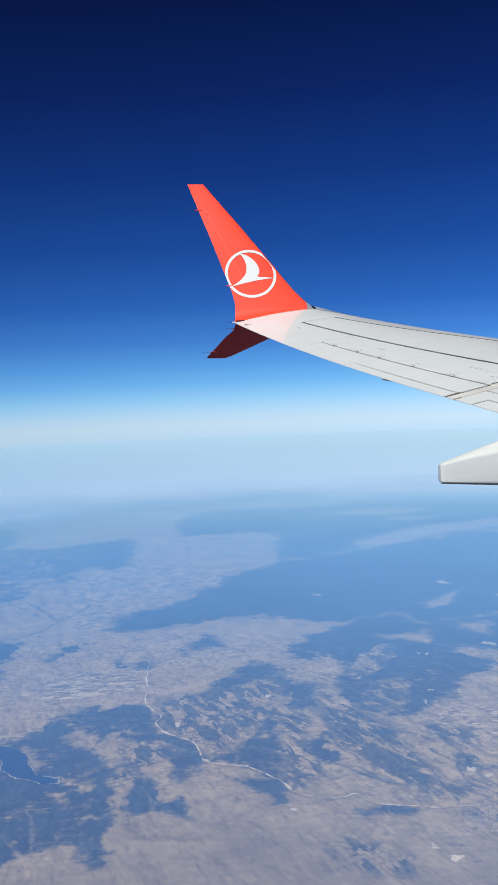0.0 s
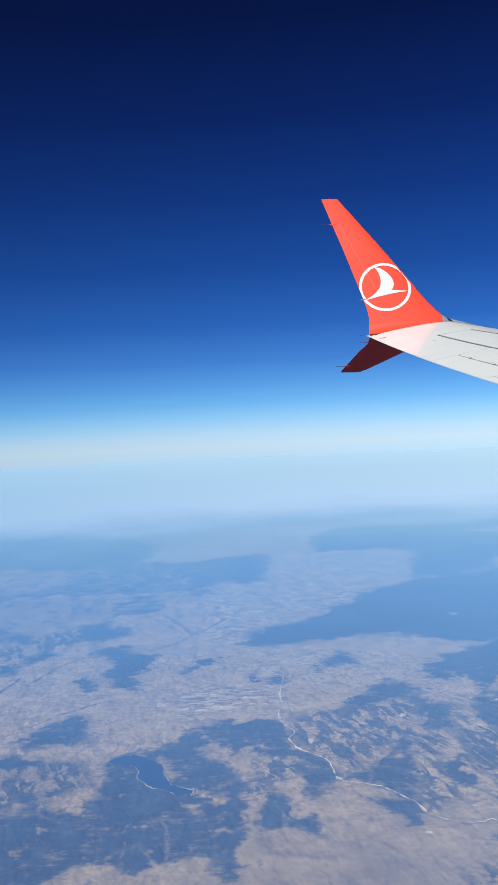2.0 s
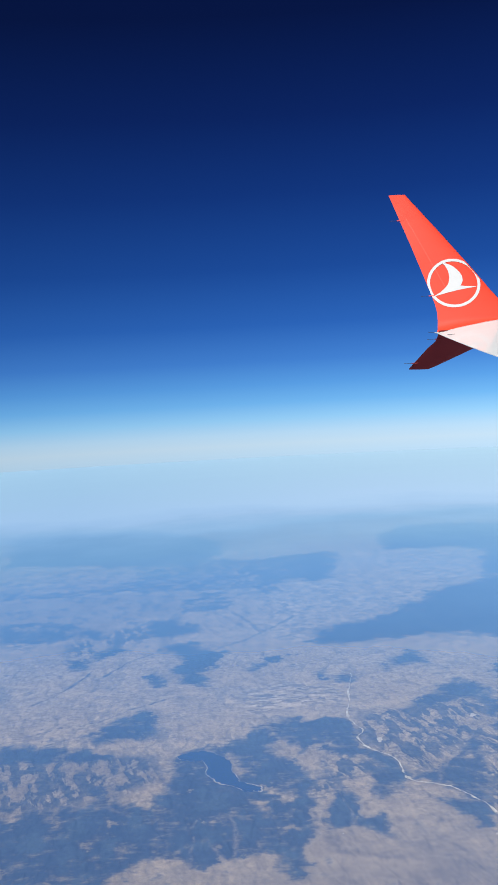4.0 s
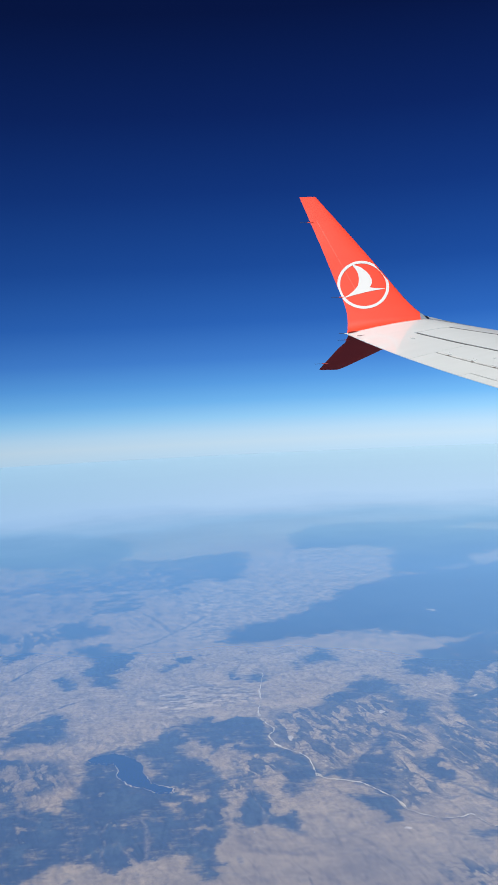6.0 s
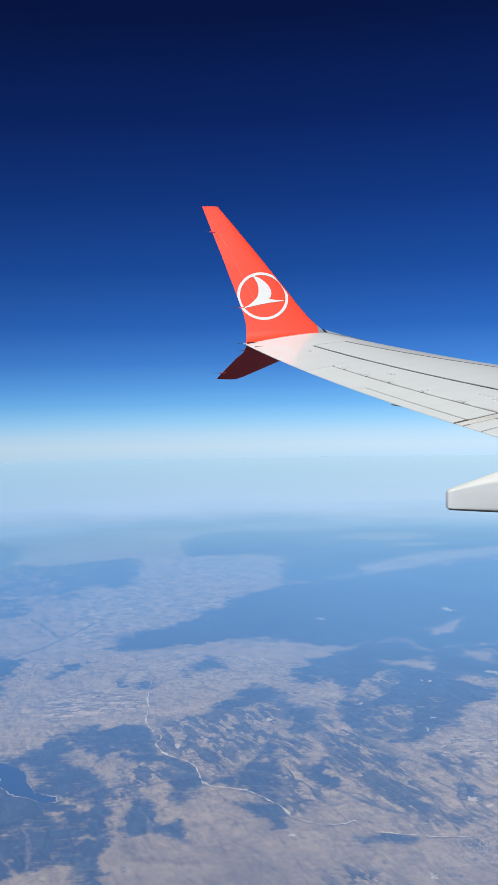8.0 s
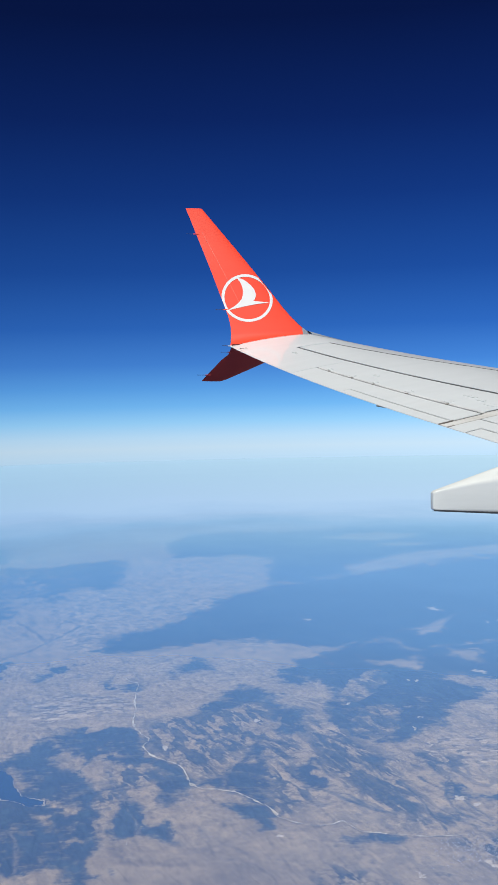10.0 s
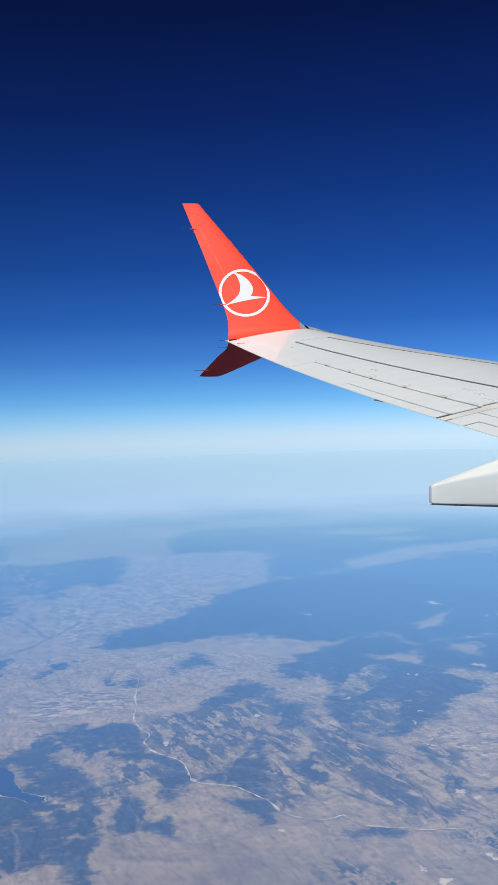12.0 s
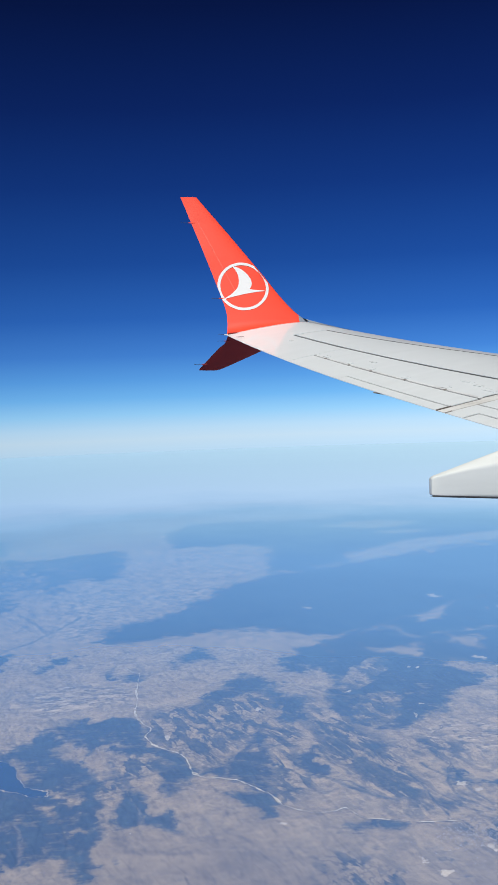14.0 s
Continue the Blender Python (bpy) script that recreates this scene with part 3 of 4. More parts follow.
def cell_colour(scale, stretch):
    mp = nt.nodes.new("ShaderNodeMapping")
    mp.inputs["Scale"].default_value = stretch
    mp.inputs["Rotation"].default_value = (0, 0, 0.4)
    stray = nt.nodes.new("ShaderNodeTexNoise")
    stray.inputs["Scale"].default_value = 0.45
    stray.inputs["Detail"].default_value = 4.0
    nt.links.new(_c.outputs["Object"], stray.inputs["Vector"])
    bent = nt.nodes.new("ShaderNodeVectorMath")
    bent.operation = "MULTIPLY_ADD"
    bent.inputs[1].default_value = (4.5, 4.5, 0)
    nt.links.new(stray.outputs["Color"], bent.inputs[0])
    nt.links.new(_c.outputs["Object"], bent.inputs[2])
    nt.links.new(bent.outputs[0], mp.inputs["Vector"])
    v = nt.nodes.new("ShaderNodeTexVoronoi")
    v.inputs["Scale"].default_value = scale
    nt.links.new(mp.outputs[0], v.inputs["Vector"])
    sp = nt.nodes.new("ShaderNodeSeparateColor")
    nt.links.new(v.outputs["Color"], sp.inputs[0])
    return sp.outputs


field = cell_colour(0.55, (1, 0.8, 1))
strips = cell_colour(0.50, (0.45, 0.9, 1))
broad = noise_at(nt, 0.035, 5, 0.6, stretch=(1.2, 0.9, 1))
streak = noise_at(nt, 0.13, 6, 0.62, stretch=(0.8, 0.8, 1))


def ridges(scale, stretch, detail=3):
    """0 on the valley lines, 1 on the crests."""
    n_ = noise_at(nt, scale, detail, 0.55, stretch=stretch)
    return span(nt, calc(nt, "ABSOLUTE", calc(nt, "SUBTRACT", n_, 0.5)), 0.0, 0.11)


spurs = ridges(0.045, (1.5, 0.55, 1), 3)
combed = noise_at(nt, 0.15, 6, 0.60, stretch=(1.5, 0.28, 1), turn=-0.25)
rills = span(nt, combed, 0.45, 0.55)
# dry soil: broad tones, streaks, single fields
earth = ramp(nt, calc(nt, "ADD", calc(nt, "MULTIPLY", mid, 0.4), calc(nt, "MULTIPLY", streak, 0.6)),
             (0.37, (0.280, 0.209, 0.123)), (0.5, (0.392, 0.292, 0.170)), (0.63, (0.500, 0.373, 0.218)))
earth = mix(nt, span(nt, fine, 0.46, 0.66, 0, 0.35), earth, (0.42, 0.318, 0.172))
bitty = calc(nt, "ADD", calc(nt, "MULTIPLY", crumb, 0.65), calc(nt, "MULTIPLY", fine, 0.35))
earth = mix(nt, calc(nt, "MULTIPLY", span(nt, bitty, 0.475, 0.43), span(nt, broad, 0.40, 0.62, 0.06, 0.40)), earth, (0.105, 0.098, 0.085))
earth = mix(nt, calc(nt, "MULTIPLY", span(nt, bitty, 0.54, 0.59), span(nt, mid, 0.40, 0.60, 0.10, 0.60)), earth, (0.53, 0.412, 0.235))
specks = noise_at(nt, 0.62, 4, 0.62, stretch=(0.8, 0.6, 1))
earth = mix(nt, span(nt, specks, 0.44, 0.36, 0.0, 0.50), earth, (0.120, 0.110, 0.095))
earth = mix(nt, span(nt, specks, 0.56, 0.64, 0.0, 0.40), earth, (0.56, 0.43, 0.26))
earth = mix(nt, span(nt, field[0], 0.6, 0.95, 0, 0.20), earth, (0.40, 0.31, 0.19))
earth = mix(nt, span(nt, field[1], 0.7, 0.98, 0, 0.25), earth, (0.14, 0.125, 0.085))
wisps = noise_at(nt, 0.42, 5, 0.60, stretch=(0.45, 1.0, 1), turn=0.12)
# a patchwork of stubble, bare soil and dark hedges
farmed = attribute(nt, "farms")
earth = mix(nt, calc(nt, "MULTIPLY", calc(nt, "MULTIPLY", span(nt, strips[0], 0.20, 0.50), span(nt, wisps, 0.47, 0.56, 0.15, 1.0)), calc(nt, "MULTIPLY", farmed, 0.9)), earth, mix(nt, strips[1], (0.72, 0.56, 0.36), (0.44, 0.33, 0.20)))
earth = mix(nt, calc(nt, "MULTIPLY", span(nt, calc(nt, "ADD", calc(nt, "MULTIPLY", strips[2], 0.5), calc(nt, "MULTIPLY", streak, 0.5)), 0.55, 0.64), calc(nt, "MULTIPLY", farmed, 0.6)), earth, (0.055, 0.070, 0.080))
# dry gullies as thin lines
gully = calc(nt, "MULTIPLY", calc(nt, "SUBTRACT", 1.0, span(nt, spurs, 0.0, 0.35)), span(nt, mid, 0.46, 0.60, 0.0, 0.40))
rill = calc(nt, "MULTIPLY", calc(nt, "SUBTRACT", 1.0, span(nt, combed, 0.36, 0.47)), span(nt, broad, 0.46, 0.62, 0.0, 0.35))
earth = mix(nt, calc(nt, "MAXIMUM", gully, rill), earth, (0.085, 0.088, 0.085))
dull = ramp(nt, calc(nt, "ADD", calc(nt, "MULTIPLY", mid, 0.45), calc(nt, "ADD", calc(nt, "MULTIPLY", streak, 0.35), calc(nt, "MULTIPLY", fine, 0.2))), (0.40, (0.205, 0.158, 0.104)), (0.5, (0.270, 0.210, 0.137)), (0.60, (0.342, 0.268, 0.174)))
earth = mix(nt, calc(nt, "MULTIPLY", attribute(nt, "plain"), 0.85), earth, dull)
# the woods' base colour is tinted blue, standing in for haze
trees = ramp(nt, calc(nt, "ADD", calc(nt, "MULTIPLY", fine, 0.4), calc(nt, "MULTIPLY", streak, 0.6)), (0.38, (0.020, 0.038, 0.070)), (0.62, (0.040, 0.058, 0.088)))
# thin cover: bare crests and bushy hollows in turn
hollow = calc(nt, "SUBTRACT", 1.0, calc(nt, "ADD", calc(nt, "MULTIPLY", spurs, 0.45), calc(nt, "MULTIPLY", rills, 0.55)))
bushy = span(nt, calc(nt, "ADD", calc(nt, "MULTIPLY", hollow, 0.45), calc(nt, "ADD", calc(nt, "MULTIPLY", streak, 0.6), calc(nt, "MULTIPLY", folds, 0.5))), 0.715, 0.80, 0.0, 0.95)
earth = mix(nt, calc(nt, "MULTIPLY", bushy, attribute(nt, "thin")), earth, mix(nt, span(nt, fine, 0.40, 0.58), (0.030, 0.050, 0.070), (0.105, 0.098, 0.090)))
scratch = calc(nt, "SUBTRACT", 1.0, ridges(0.30, (1.0, 0.55, 1), 4))
earth = mix(nt, calc(nt, "MULTIPLY", span(nt, scratch, 0.55, 0.95), calc(nt, "ADD", calc(nt, "MULTIPLY", attribute(nt, "thin"), 0.45), span(nt, broad, 0.46, 0.62, 0.0, 0.15))), earth, (0.055, 0.065, 0.075))
earth = mix(nt, calc(nt, "MULTIPLY", attribute(nt, "cut"), span(nt, streak, 0.35, 0.60, 1.0, 0.6)), earth, (0.045, 0.064, 0.080))
cover = calc(nt, "ADD", attribute(nt, "wood"), calc(nt, "MULTIPLY", calc(nt, "SUBTRACT", fine, 0.5), 4.0))
cover = calc(nt, "ADD", cover, calc(nt, "MULTIPLY", calc(nt, "SUBTRACT", streak, 0.5), 7.0))
cover = calc(nt, "ADD", cover, calc(nt, "MULTIPLY", calc(nt, "SUBTRACT", folds, 0.5), 5.0))
verge = span(nt, broad, 0.37, 0.56)
cover = calc(nt, "ADD", cover, calc(nt, "MULTIPLY", calc(nt, "SUBTRACT", wisps, 0.5), calc(nt, "MULTIPLY", verge, 4.5)))
scrub = mix(nt, span(nt, cover, -1.2, 0.1, 0, 0.45), earth, (0.085, 0.095, 0.100))
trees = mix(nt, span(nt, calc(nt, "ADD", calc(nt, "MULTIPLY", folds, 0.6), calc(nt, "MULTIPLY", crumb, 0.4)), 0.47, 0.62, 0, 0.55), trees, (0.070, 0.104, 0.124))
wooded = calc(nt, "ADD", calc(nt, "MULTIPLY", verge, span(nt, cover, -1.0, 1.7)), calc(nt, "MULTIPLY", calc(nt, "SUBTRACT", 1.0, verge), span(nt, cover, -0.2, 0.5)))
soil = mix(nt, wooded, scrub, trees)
soil = mix(nt, calc(nt, "MULTIPLY", attribute(nt, "lane"), span(nt, fine, 0.40, 0.60, 0.03, 0.48)), soil, (0.32, 0.25, 0.18))
broken = calc(nt, "ADD", calc(nt, "MULTIPLY", calc(nt, "SUBTRACT", fine, 0.5), 3.0), calc(nt, "MULTIPLY", calc(nt, "SUBTRACT", wisps, 0.5), 2.0))
chalk = calc(nt, "MULTIPLY", span(nt, attribute(nt, "bare"), 0.0, 0.1), span(nt, calc(nt, "ADD", attribute(nt, "bare"), broken), 0.25, 0.6))
soil = mix(nt, calc(nt, "MULTIPLY", chalk, 0.9), soil, (0.62, 0.52, 0.38))
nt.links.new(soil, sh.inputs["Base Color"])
sh.inputs["Roughness"].default_value = 0.95
sh.inputs["Specular IOR Level"].default_value = 0.1
relief = calc(nt, "ADD", calc(nt, "MULTIPLY", noise_at(nt, 0.05, 3, 0.5), 1.0), calc(nt, "ADD", calc(nt, "MULTIPLY", spurs, 0.14), calc(nt, "MULTIPLY", rills, 0.03)))
bump(nt, sh, relief, 0.7, 5.0)

ground_mesh = land_sheet()
ground_mesh.materials.append(LAND)
tagged(new("ground", ground_mesh), "dry tan land far below, its woods tinted blue for haze", "ground", kind="structure")


# water and the pale braided river
def rounded(points, steps, closed=False):
    """A smooth line through the points."""
    p = [Vector(q) for q in points]
    n, out = len(p), []
    for i in range(n if closed else n - 1):
        a, b, c, d = [p[k % n] if closed else p[min(max(k, 0), n - 1)] for k in (i - 1, i, i + 1, i + 2)]
        for s in range(steps):
            t = s / steps
            out.append(0.5 * ((2 * b) + (c - a) * t + (2 * a - 5 * b + 4 * c - d) * t ** 2 + (3 * b - a - 3 * c + d) * t ** 3))
    return out


def ribbon(name, line, width, lift, mat, least=0.35, stray=7.0):
    pts = np.array([tuple(v) for v in line])
    way = np.gradient(pts, axis=0)
    way /= np.linalg.norm(way, axis=1)[:, None]
    side = np.stack([-way[:, 1], way[:, 0]], 1)
    k = np.arange(len(pts)) * 1.0
    half = width * (least + 2.2 * np.clip(fbm(k, k * 0 + 3, 11, 4, 0.7) + 0.08 * (least > 0), 0.0, 1.4))[:, None]
    wander = fbm(k, k * 0 + 50, 16, 4, 0.65)[:, None] * width * stray
    co = []
    for s in (-1, -0.4, 0.4, 1):
        q = pts + side * (wander + s * half)
        z = ground_z(q[:, 0], q[:, 1]) + lift - (0.004 if abs(s) == 1 else 0)
        co.append(np.column_stack([q, z]))
    me = grid_mesh(name, np.stack(co, 1).reshape(-1, 3), len(pts), 4)
    me.materials.append(mat)
    return new(name, me)


GRAVEL, nt, sh = material("pale_river_gravel")
nt.links.new(ramp(nt, noise_at(nt, 0.16, 6), (0.38, (0.38, 0.30, 0.18)), (0.62, (0.84, 0.71, 0.48))), sh.inputs["Base Color"])
sh.inputs["Roughness"].default_value = 0.9
TRACK, nt, sh = material("pale_dirt_track")
nt.links.new(ramp(nt, noise_at(nt, 0.5, 6), (0.35, (0.34, 0.27, 0.20)), (0.65, (0.60, 0.50, 0.38))), sh.inputs["Base Color"])
sh.inputs["Roughness"].default_value = 0.9
WATER, nt, sh = material("deep_lake_water")
nt.links.new(ramp(nt, noise_at(nt, 0.06, 3), (0.3, (0.008, 0.040, 0.110)), (0.7, (0.012, 0.052, 0.135))), sh.inputs["Base Color"])
sh.inputs["Roughness"].default_value = 0.22
bump(nt, sh, noise_at(nt, 1.5, 3), 0.1, 0.05)

tagged(ribbon("river", rounded(RIVER, 18), 0.37, 0.35, GRAVEL, 0.22), "pale braided gravel river winding across dry land", "river", kind="structure")
tagged(ribbon("gravel_bars", rounded(RIVER, 26), 1.3, 0.33, GRAVEL, 0.0, 1.2), "pale gravel bars beside the river", "gravel", kind="structure")


SHORE_LINE = []
for _a, _b in zip(LAKE, LAKE[1:] + LAKE[:1]):
    for _k in range(8):
        _p = Vector(_a).lerp(Vector(_b), _k / 8)
        _u, _v = np.array(_p.x), np.array(_p.y)
        SHORE_LINE.append(_p + Vector((float(fbm(_u, _v, 2.0, 4, 0.65)) * 1.9, float(fbm(_u + 70, _v, 2.0, 4, 0.65)) * 3.2)))


def lake_sheet():
    shore = SHORE_LINE
    bm = bmesh.new()
    z = max(float(ground_z(np.array(v.x), np.array(v.y))) for v in shore) + 0.12
    top = [bm.verts.new((v.x, v.y, z)) for v in shore]
    low = [bm.verts.new((v.x, v.y, z - 3)) for v in shore]
    bm.faces.new(top)
    for i in range(len(top)):
        j = (i + 1) % len(top)
        bm.faces.new((top[i], low[i], low[j], top[j]))
    bmesh.ops.triangulate(bm, faces=bm.faces[:1], ngon_method="EAR_CLIP")
    bmesh.ops.recalc_face_normals(bm, faces=bm.faces[:])
    me = bpy.data.meshes.new("water")
    bm.to_mesh(me)
    bm.free()
    me.materials.append(WATER)
    return me


tagged(new("water", lake_sheet()), "dark blue reservoir among wooded hills", "lake", kind="structure")


tagged(ribbon("shore", SHORE_LINE + SHORE_LINE[:1], 0.46, 0.30, TRACK, 0.06, 0.0), "pale bare shore of the reservoir", "shore", kind="structure")


def village():
    """Houses too small to count: pale boxes with ridged roofs."""
    rnd = random.Random(5)
    bm = bmesh.new()
    for _ in range(620):
        x, y = rnd.gauss(138.0, 9.5), rnd.gauss(289.0, 6.5)
        z = float(ground_z(np.array(x), np.array(y)))
        w, l, h, a = rnd.uniform(0.05, 0.11), rnd.uniform(0.08, 0.42), rnd.uniform(0.08, 0.14), rnd.gauss(1.1, 0.35)
        c, n = math.cos(a), math.sin(a)
        at = lambda u, v, q: bm.verts.new((x + u * c - v * n, y + u * n + v * c, z + q))
        low = [at(u * l, v * w, 0) for u, v in ((-1, -1), (1, -1), (1, 1), (-1, 1))]
        top = [at(u * l, v * w, h) for u, v in ((-1, -1), (1, -1), (1, 1), (-1, 1))]
        ridge = [at(-l, 0, h * 1.5), at(l, 0, h * 1.5)]
        for k in range(4):
            bm.faces.new((low[k], low[(k + 1) % 4], top[(k + 1) % 4], top[k]))
        bm.faces.new((top[0], top[1], ridge[1], ridge[0]))
        bm.faces.new((top[2], top[3], ridge[0], ridge[1]))
        bm.faces.new((top[1], top[2], ridge[1]))
        bm.faces.new((top[3], top[0], ridge[0]))
    me = bpy.data.meshes.new("village")
    bm.to_mesh(me)
    bm.free()
    me.materials.append(HOUSES)
    return me


HOUSES, nt, sh = material("pale_house_walls")
_g = nt.nodes.new("ShaderNodeNewGeometry")
nt.links.new(ramp(nt, _g.outputs["Random Per Island"], (0.0, (0.35, 0.25, 0.2)), (0.5, (0.38, 0.32, 0.26)), (1.0, (0.56, 0.51, 0.44))), sh.inputs["Base Color"])
sh.inputs["Roughness"].default_value = 0.8
tagged(new("village", village()), "scattered pale houses of a small town", "village", kind="stuff")


# haze painted on one thin sheet by distance: thin nearby, dense towards the horizon
HAZE, nt, sh = material("painted_haze")
place = nt.nodes.new("ShaderNodeTexCoord")
flat = nt.nodes.new("ShaderNodeVectorMath")
flat.operation = "MULTIPLY"
flat.inputs[1].default_value = (1, 1, 0)
nt.links.new(place.outputs["Object"], flat.inputs[0])
length = nt.nodes.new("ShaderNodeVectorMath")
length.operation = "LENGTH"
nt.links.new(flat.outputs[0], length.inputs[0])
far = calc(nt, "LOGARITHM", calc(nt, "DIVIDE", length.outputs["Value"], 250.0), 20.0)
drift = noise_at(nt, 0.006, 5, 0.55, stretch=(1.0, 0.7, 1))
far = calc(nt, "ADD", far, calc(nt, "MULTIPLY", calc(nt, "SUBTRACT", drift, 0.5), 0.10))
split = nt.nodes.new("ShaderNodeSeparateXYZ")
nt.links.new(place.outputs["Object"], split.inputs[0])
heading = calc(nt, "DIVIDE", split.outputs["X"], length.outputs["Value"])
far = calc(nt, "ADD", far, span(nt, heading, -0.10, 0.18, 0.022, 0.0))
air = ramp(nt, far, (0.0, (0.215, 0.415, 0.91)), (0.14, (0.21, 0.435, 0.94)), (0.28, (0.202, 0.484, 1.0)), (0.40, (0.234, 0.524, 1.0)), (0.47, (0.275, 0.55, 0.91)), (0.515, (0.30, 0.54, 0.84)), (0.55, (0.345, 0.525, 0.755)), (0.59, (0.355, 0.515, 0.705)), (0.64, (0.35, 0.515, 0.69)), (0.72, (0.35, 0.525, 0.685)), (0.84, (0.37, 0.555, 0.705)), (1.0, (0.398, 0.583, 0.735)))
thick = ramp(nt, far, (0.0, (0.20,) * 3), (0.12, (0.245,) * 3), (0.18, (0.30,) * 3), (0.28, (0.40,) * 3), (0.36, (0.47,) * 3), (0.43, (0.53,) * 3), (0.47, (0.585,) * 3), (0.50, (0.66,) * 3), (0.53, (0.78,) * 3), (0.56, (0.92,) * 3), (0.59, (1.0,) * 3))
# painted denser and brighter towards the aeroplane's heading
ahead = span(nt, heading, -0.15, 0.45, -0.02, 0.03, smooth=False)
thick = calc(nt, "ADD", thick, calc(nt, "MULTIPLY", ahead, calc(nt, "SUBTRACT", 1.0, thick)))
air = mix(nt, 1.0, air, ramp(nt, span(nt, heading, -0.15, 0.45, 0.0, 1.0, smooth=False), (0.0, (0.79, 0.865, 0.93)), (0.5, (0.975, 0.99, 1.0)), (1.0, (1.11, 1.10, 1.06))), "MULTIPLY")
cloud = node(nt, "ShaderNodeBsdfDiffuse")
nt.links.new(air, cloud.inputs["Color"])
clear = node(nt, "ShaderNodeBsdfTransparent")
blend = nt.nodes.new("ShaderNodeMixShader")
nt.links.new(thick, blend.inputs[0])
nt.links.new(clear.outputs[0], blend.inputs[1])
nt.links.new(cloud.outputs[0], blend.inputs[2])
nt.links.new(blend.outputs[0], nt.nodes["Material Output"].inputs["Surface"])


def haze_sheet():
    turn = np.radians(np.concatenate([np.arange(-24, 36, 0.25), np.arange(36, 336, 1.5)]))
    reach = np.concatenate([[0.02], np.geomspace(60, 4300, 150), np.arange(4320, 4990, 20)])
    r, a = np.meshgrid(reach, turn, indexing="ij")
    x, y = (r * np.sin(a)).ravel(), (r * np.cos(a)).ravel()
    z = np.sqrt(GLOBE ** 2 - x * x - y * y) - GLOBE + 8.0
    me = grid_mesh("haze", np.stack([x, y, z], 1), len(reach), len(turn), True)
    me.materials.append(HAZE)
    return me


tagged(new("haze_backdrop", haze_sheet()), "thin sheet painted as pale blue haze over the distant land", "haze", kind="structure")


# ---------------------------------------------------------------- the aeroplane's wing
WING_AT = Vector((3.258, 15.497, 140.829))     # trailing edge at the root of the winglet; x forward, y outboard
INCIDENCE = 0.0952


def part(name, bm, mat, parent, label=""):
    me = bpy.data.meshes.new(name)
    bmesh.ops.recalc_face_normals(bm, faces=bm.faces)
    bm.to_mesh(me)
    bm.free()
    for p in me.polygons:
        p.use_smooth = True
    me.materials.append(mat)
    me.set_sharp_from_angle(angle=radians(32))
    ob = new(name, me)
    ob.parent = parent
    if label:
        tagged(ob, label)
    return ob


def foil(u, thick=0.11):
    """Half thickness of the section, u from nose to tail, as a share of the chord."""
    u = min(max(u, 0.0), 1.0)
    return 5 * thick * (0.2969 * math.sqrt(u) - 0.126 * u - 0.3516 * u * u + 0.2843 * u ** 3 - 0.1036 * u ** 4)


def chord(d):
    return 1.4612 + 0.2815 * d


def wing_point(d, s, lift=0.0, under=False):
    """A point of the wing, d metres inboard of the winglet, at the share s of the chord from the trailing edge."""
    c = chord(d)
    z = -(0.27424 * d - 0.01406 * d * d + 0.00066 * d ** 3)
    t = foil(1 - s)
    z += INCIDENCE * s * c + (-0.75 * c * t - 0.008 if under else c * t) + lift
    return Vector((0.2545 * d + s * c, -d, z))


def spread(a, b, step):
    n = max(1, math.ceil(abs(b - a) / step))
    return [a + (b - a) * i / n for i in range(n + 1)]


def skin(bm, d0, d1, s0, s1, lift=0.0, deep=0.009, step=0.2):
    """A skin panel with folded-down edges. s0 and s1 may change along d."""
    f0 = s0 if callable(s0) else (lambda d: s0)
    f1 = s1 if callable(s1) else (lambda d: s1)
    ds = spread(d0, d1, step)
    n = max(2, math.ceil(abs(f1(d0) - f0(d0)) / 0.035))
    grid = []
    for d in ds:
        row = []
        for k in range(n + 1):
            q = k / n
            if f1(d) > 0.995:                      # finer towards the nose
                q = 1 - (1 - q) ** 1.7
            row.append(bm.verts.new(wing_point(d, f0(d) + (f1(d) - f0(d)) * q, lift)))
        grid.append(row)
    for a, b in zip(grid, grid[1:]):
        for k in range(n):
            bm.faces.new((a[k], a[k + 1], b[k + 1], b[k]))
    rim = grid[0] + [r[-1] for r in grid[1:]] + grid[-1][-2::-1] + [r[0] for r in grid[-2:0:-1]]
    low = [bm.verts.new(v.co - Vector((0, 0, deep))) for v in rim]
    for i in range(len(rim)):
        j = (i + 1) % len(rim)
        bm.faces.new((rim[i], rim[j], low[j], low[i]))


def panel(name, parent, mat, *pieces, label="", lift=0.0):
    bm = bmesh.new()
    for p in pieces:
        skin(bm, *p, lift=lift)
    return part(name, bm, mat, parent, label)


def tube(bm, a, b, r0, r1, sides=8):
    a, b = Vector(a), Vector(b)
    turn = (b - a).to_track_quat("Z", "Y")
    rings = []
    for p, r in ((a, r0), (b, r1)):
        rings.append([bm.verts.new(p + turn @ Vector((r * math.cos(k * math.tau / sides), r * math.sin(k * math.tau / sides), 0))) for k in range(sides)])
    for k in range(sides):
        bm.faces.new((rings[0][k], rings[0][(k + 1) % sides], rings[1][(k + 1) % sides], rings[1][k]))
    bm.faces.new(rings[0][::-1])
    bm.faces.new(rings[1])


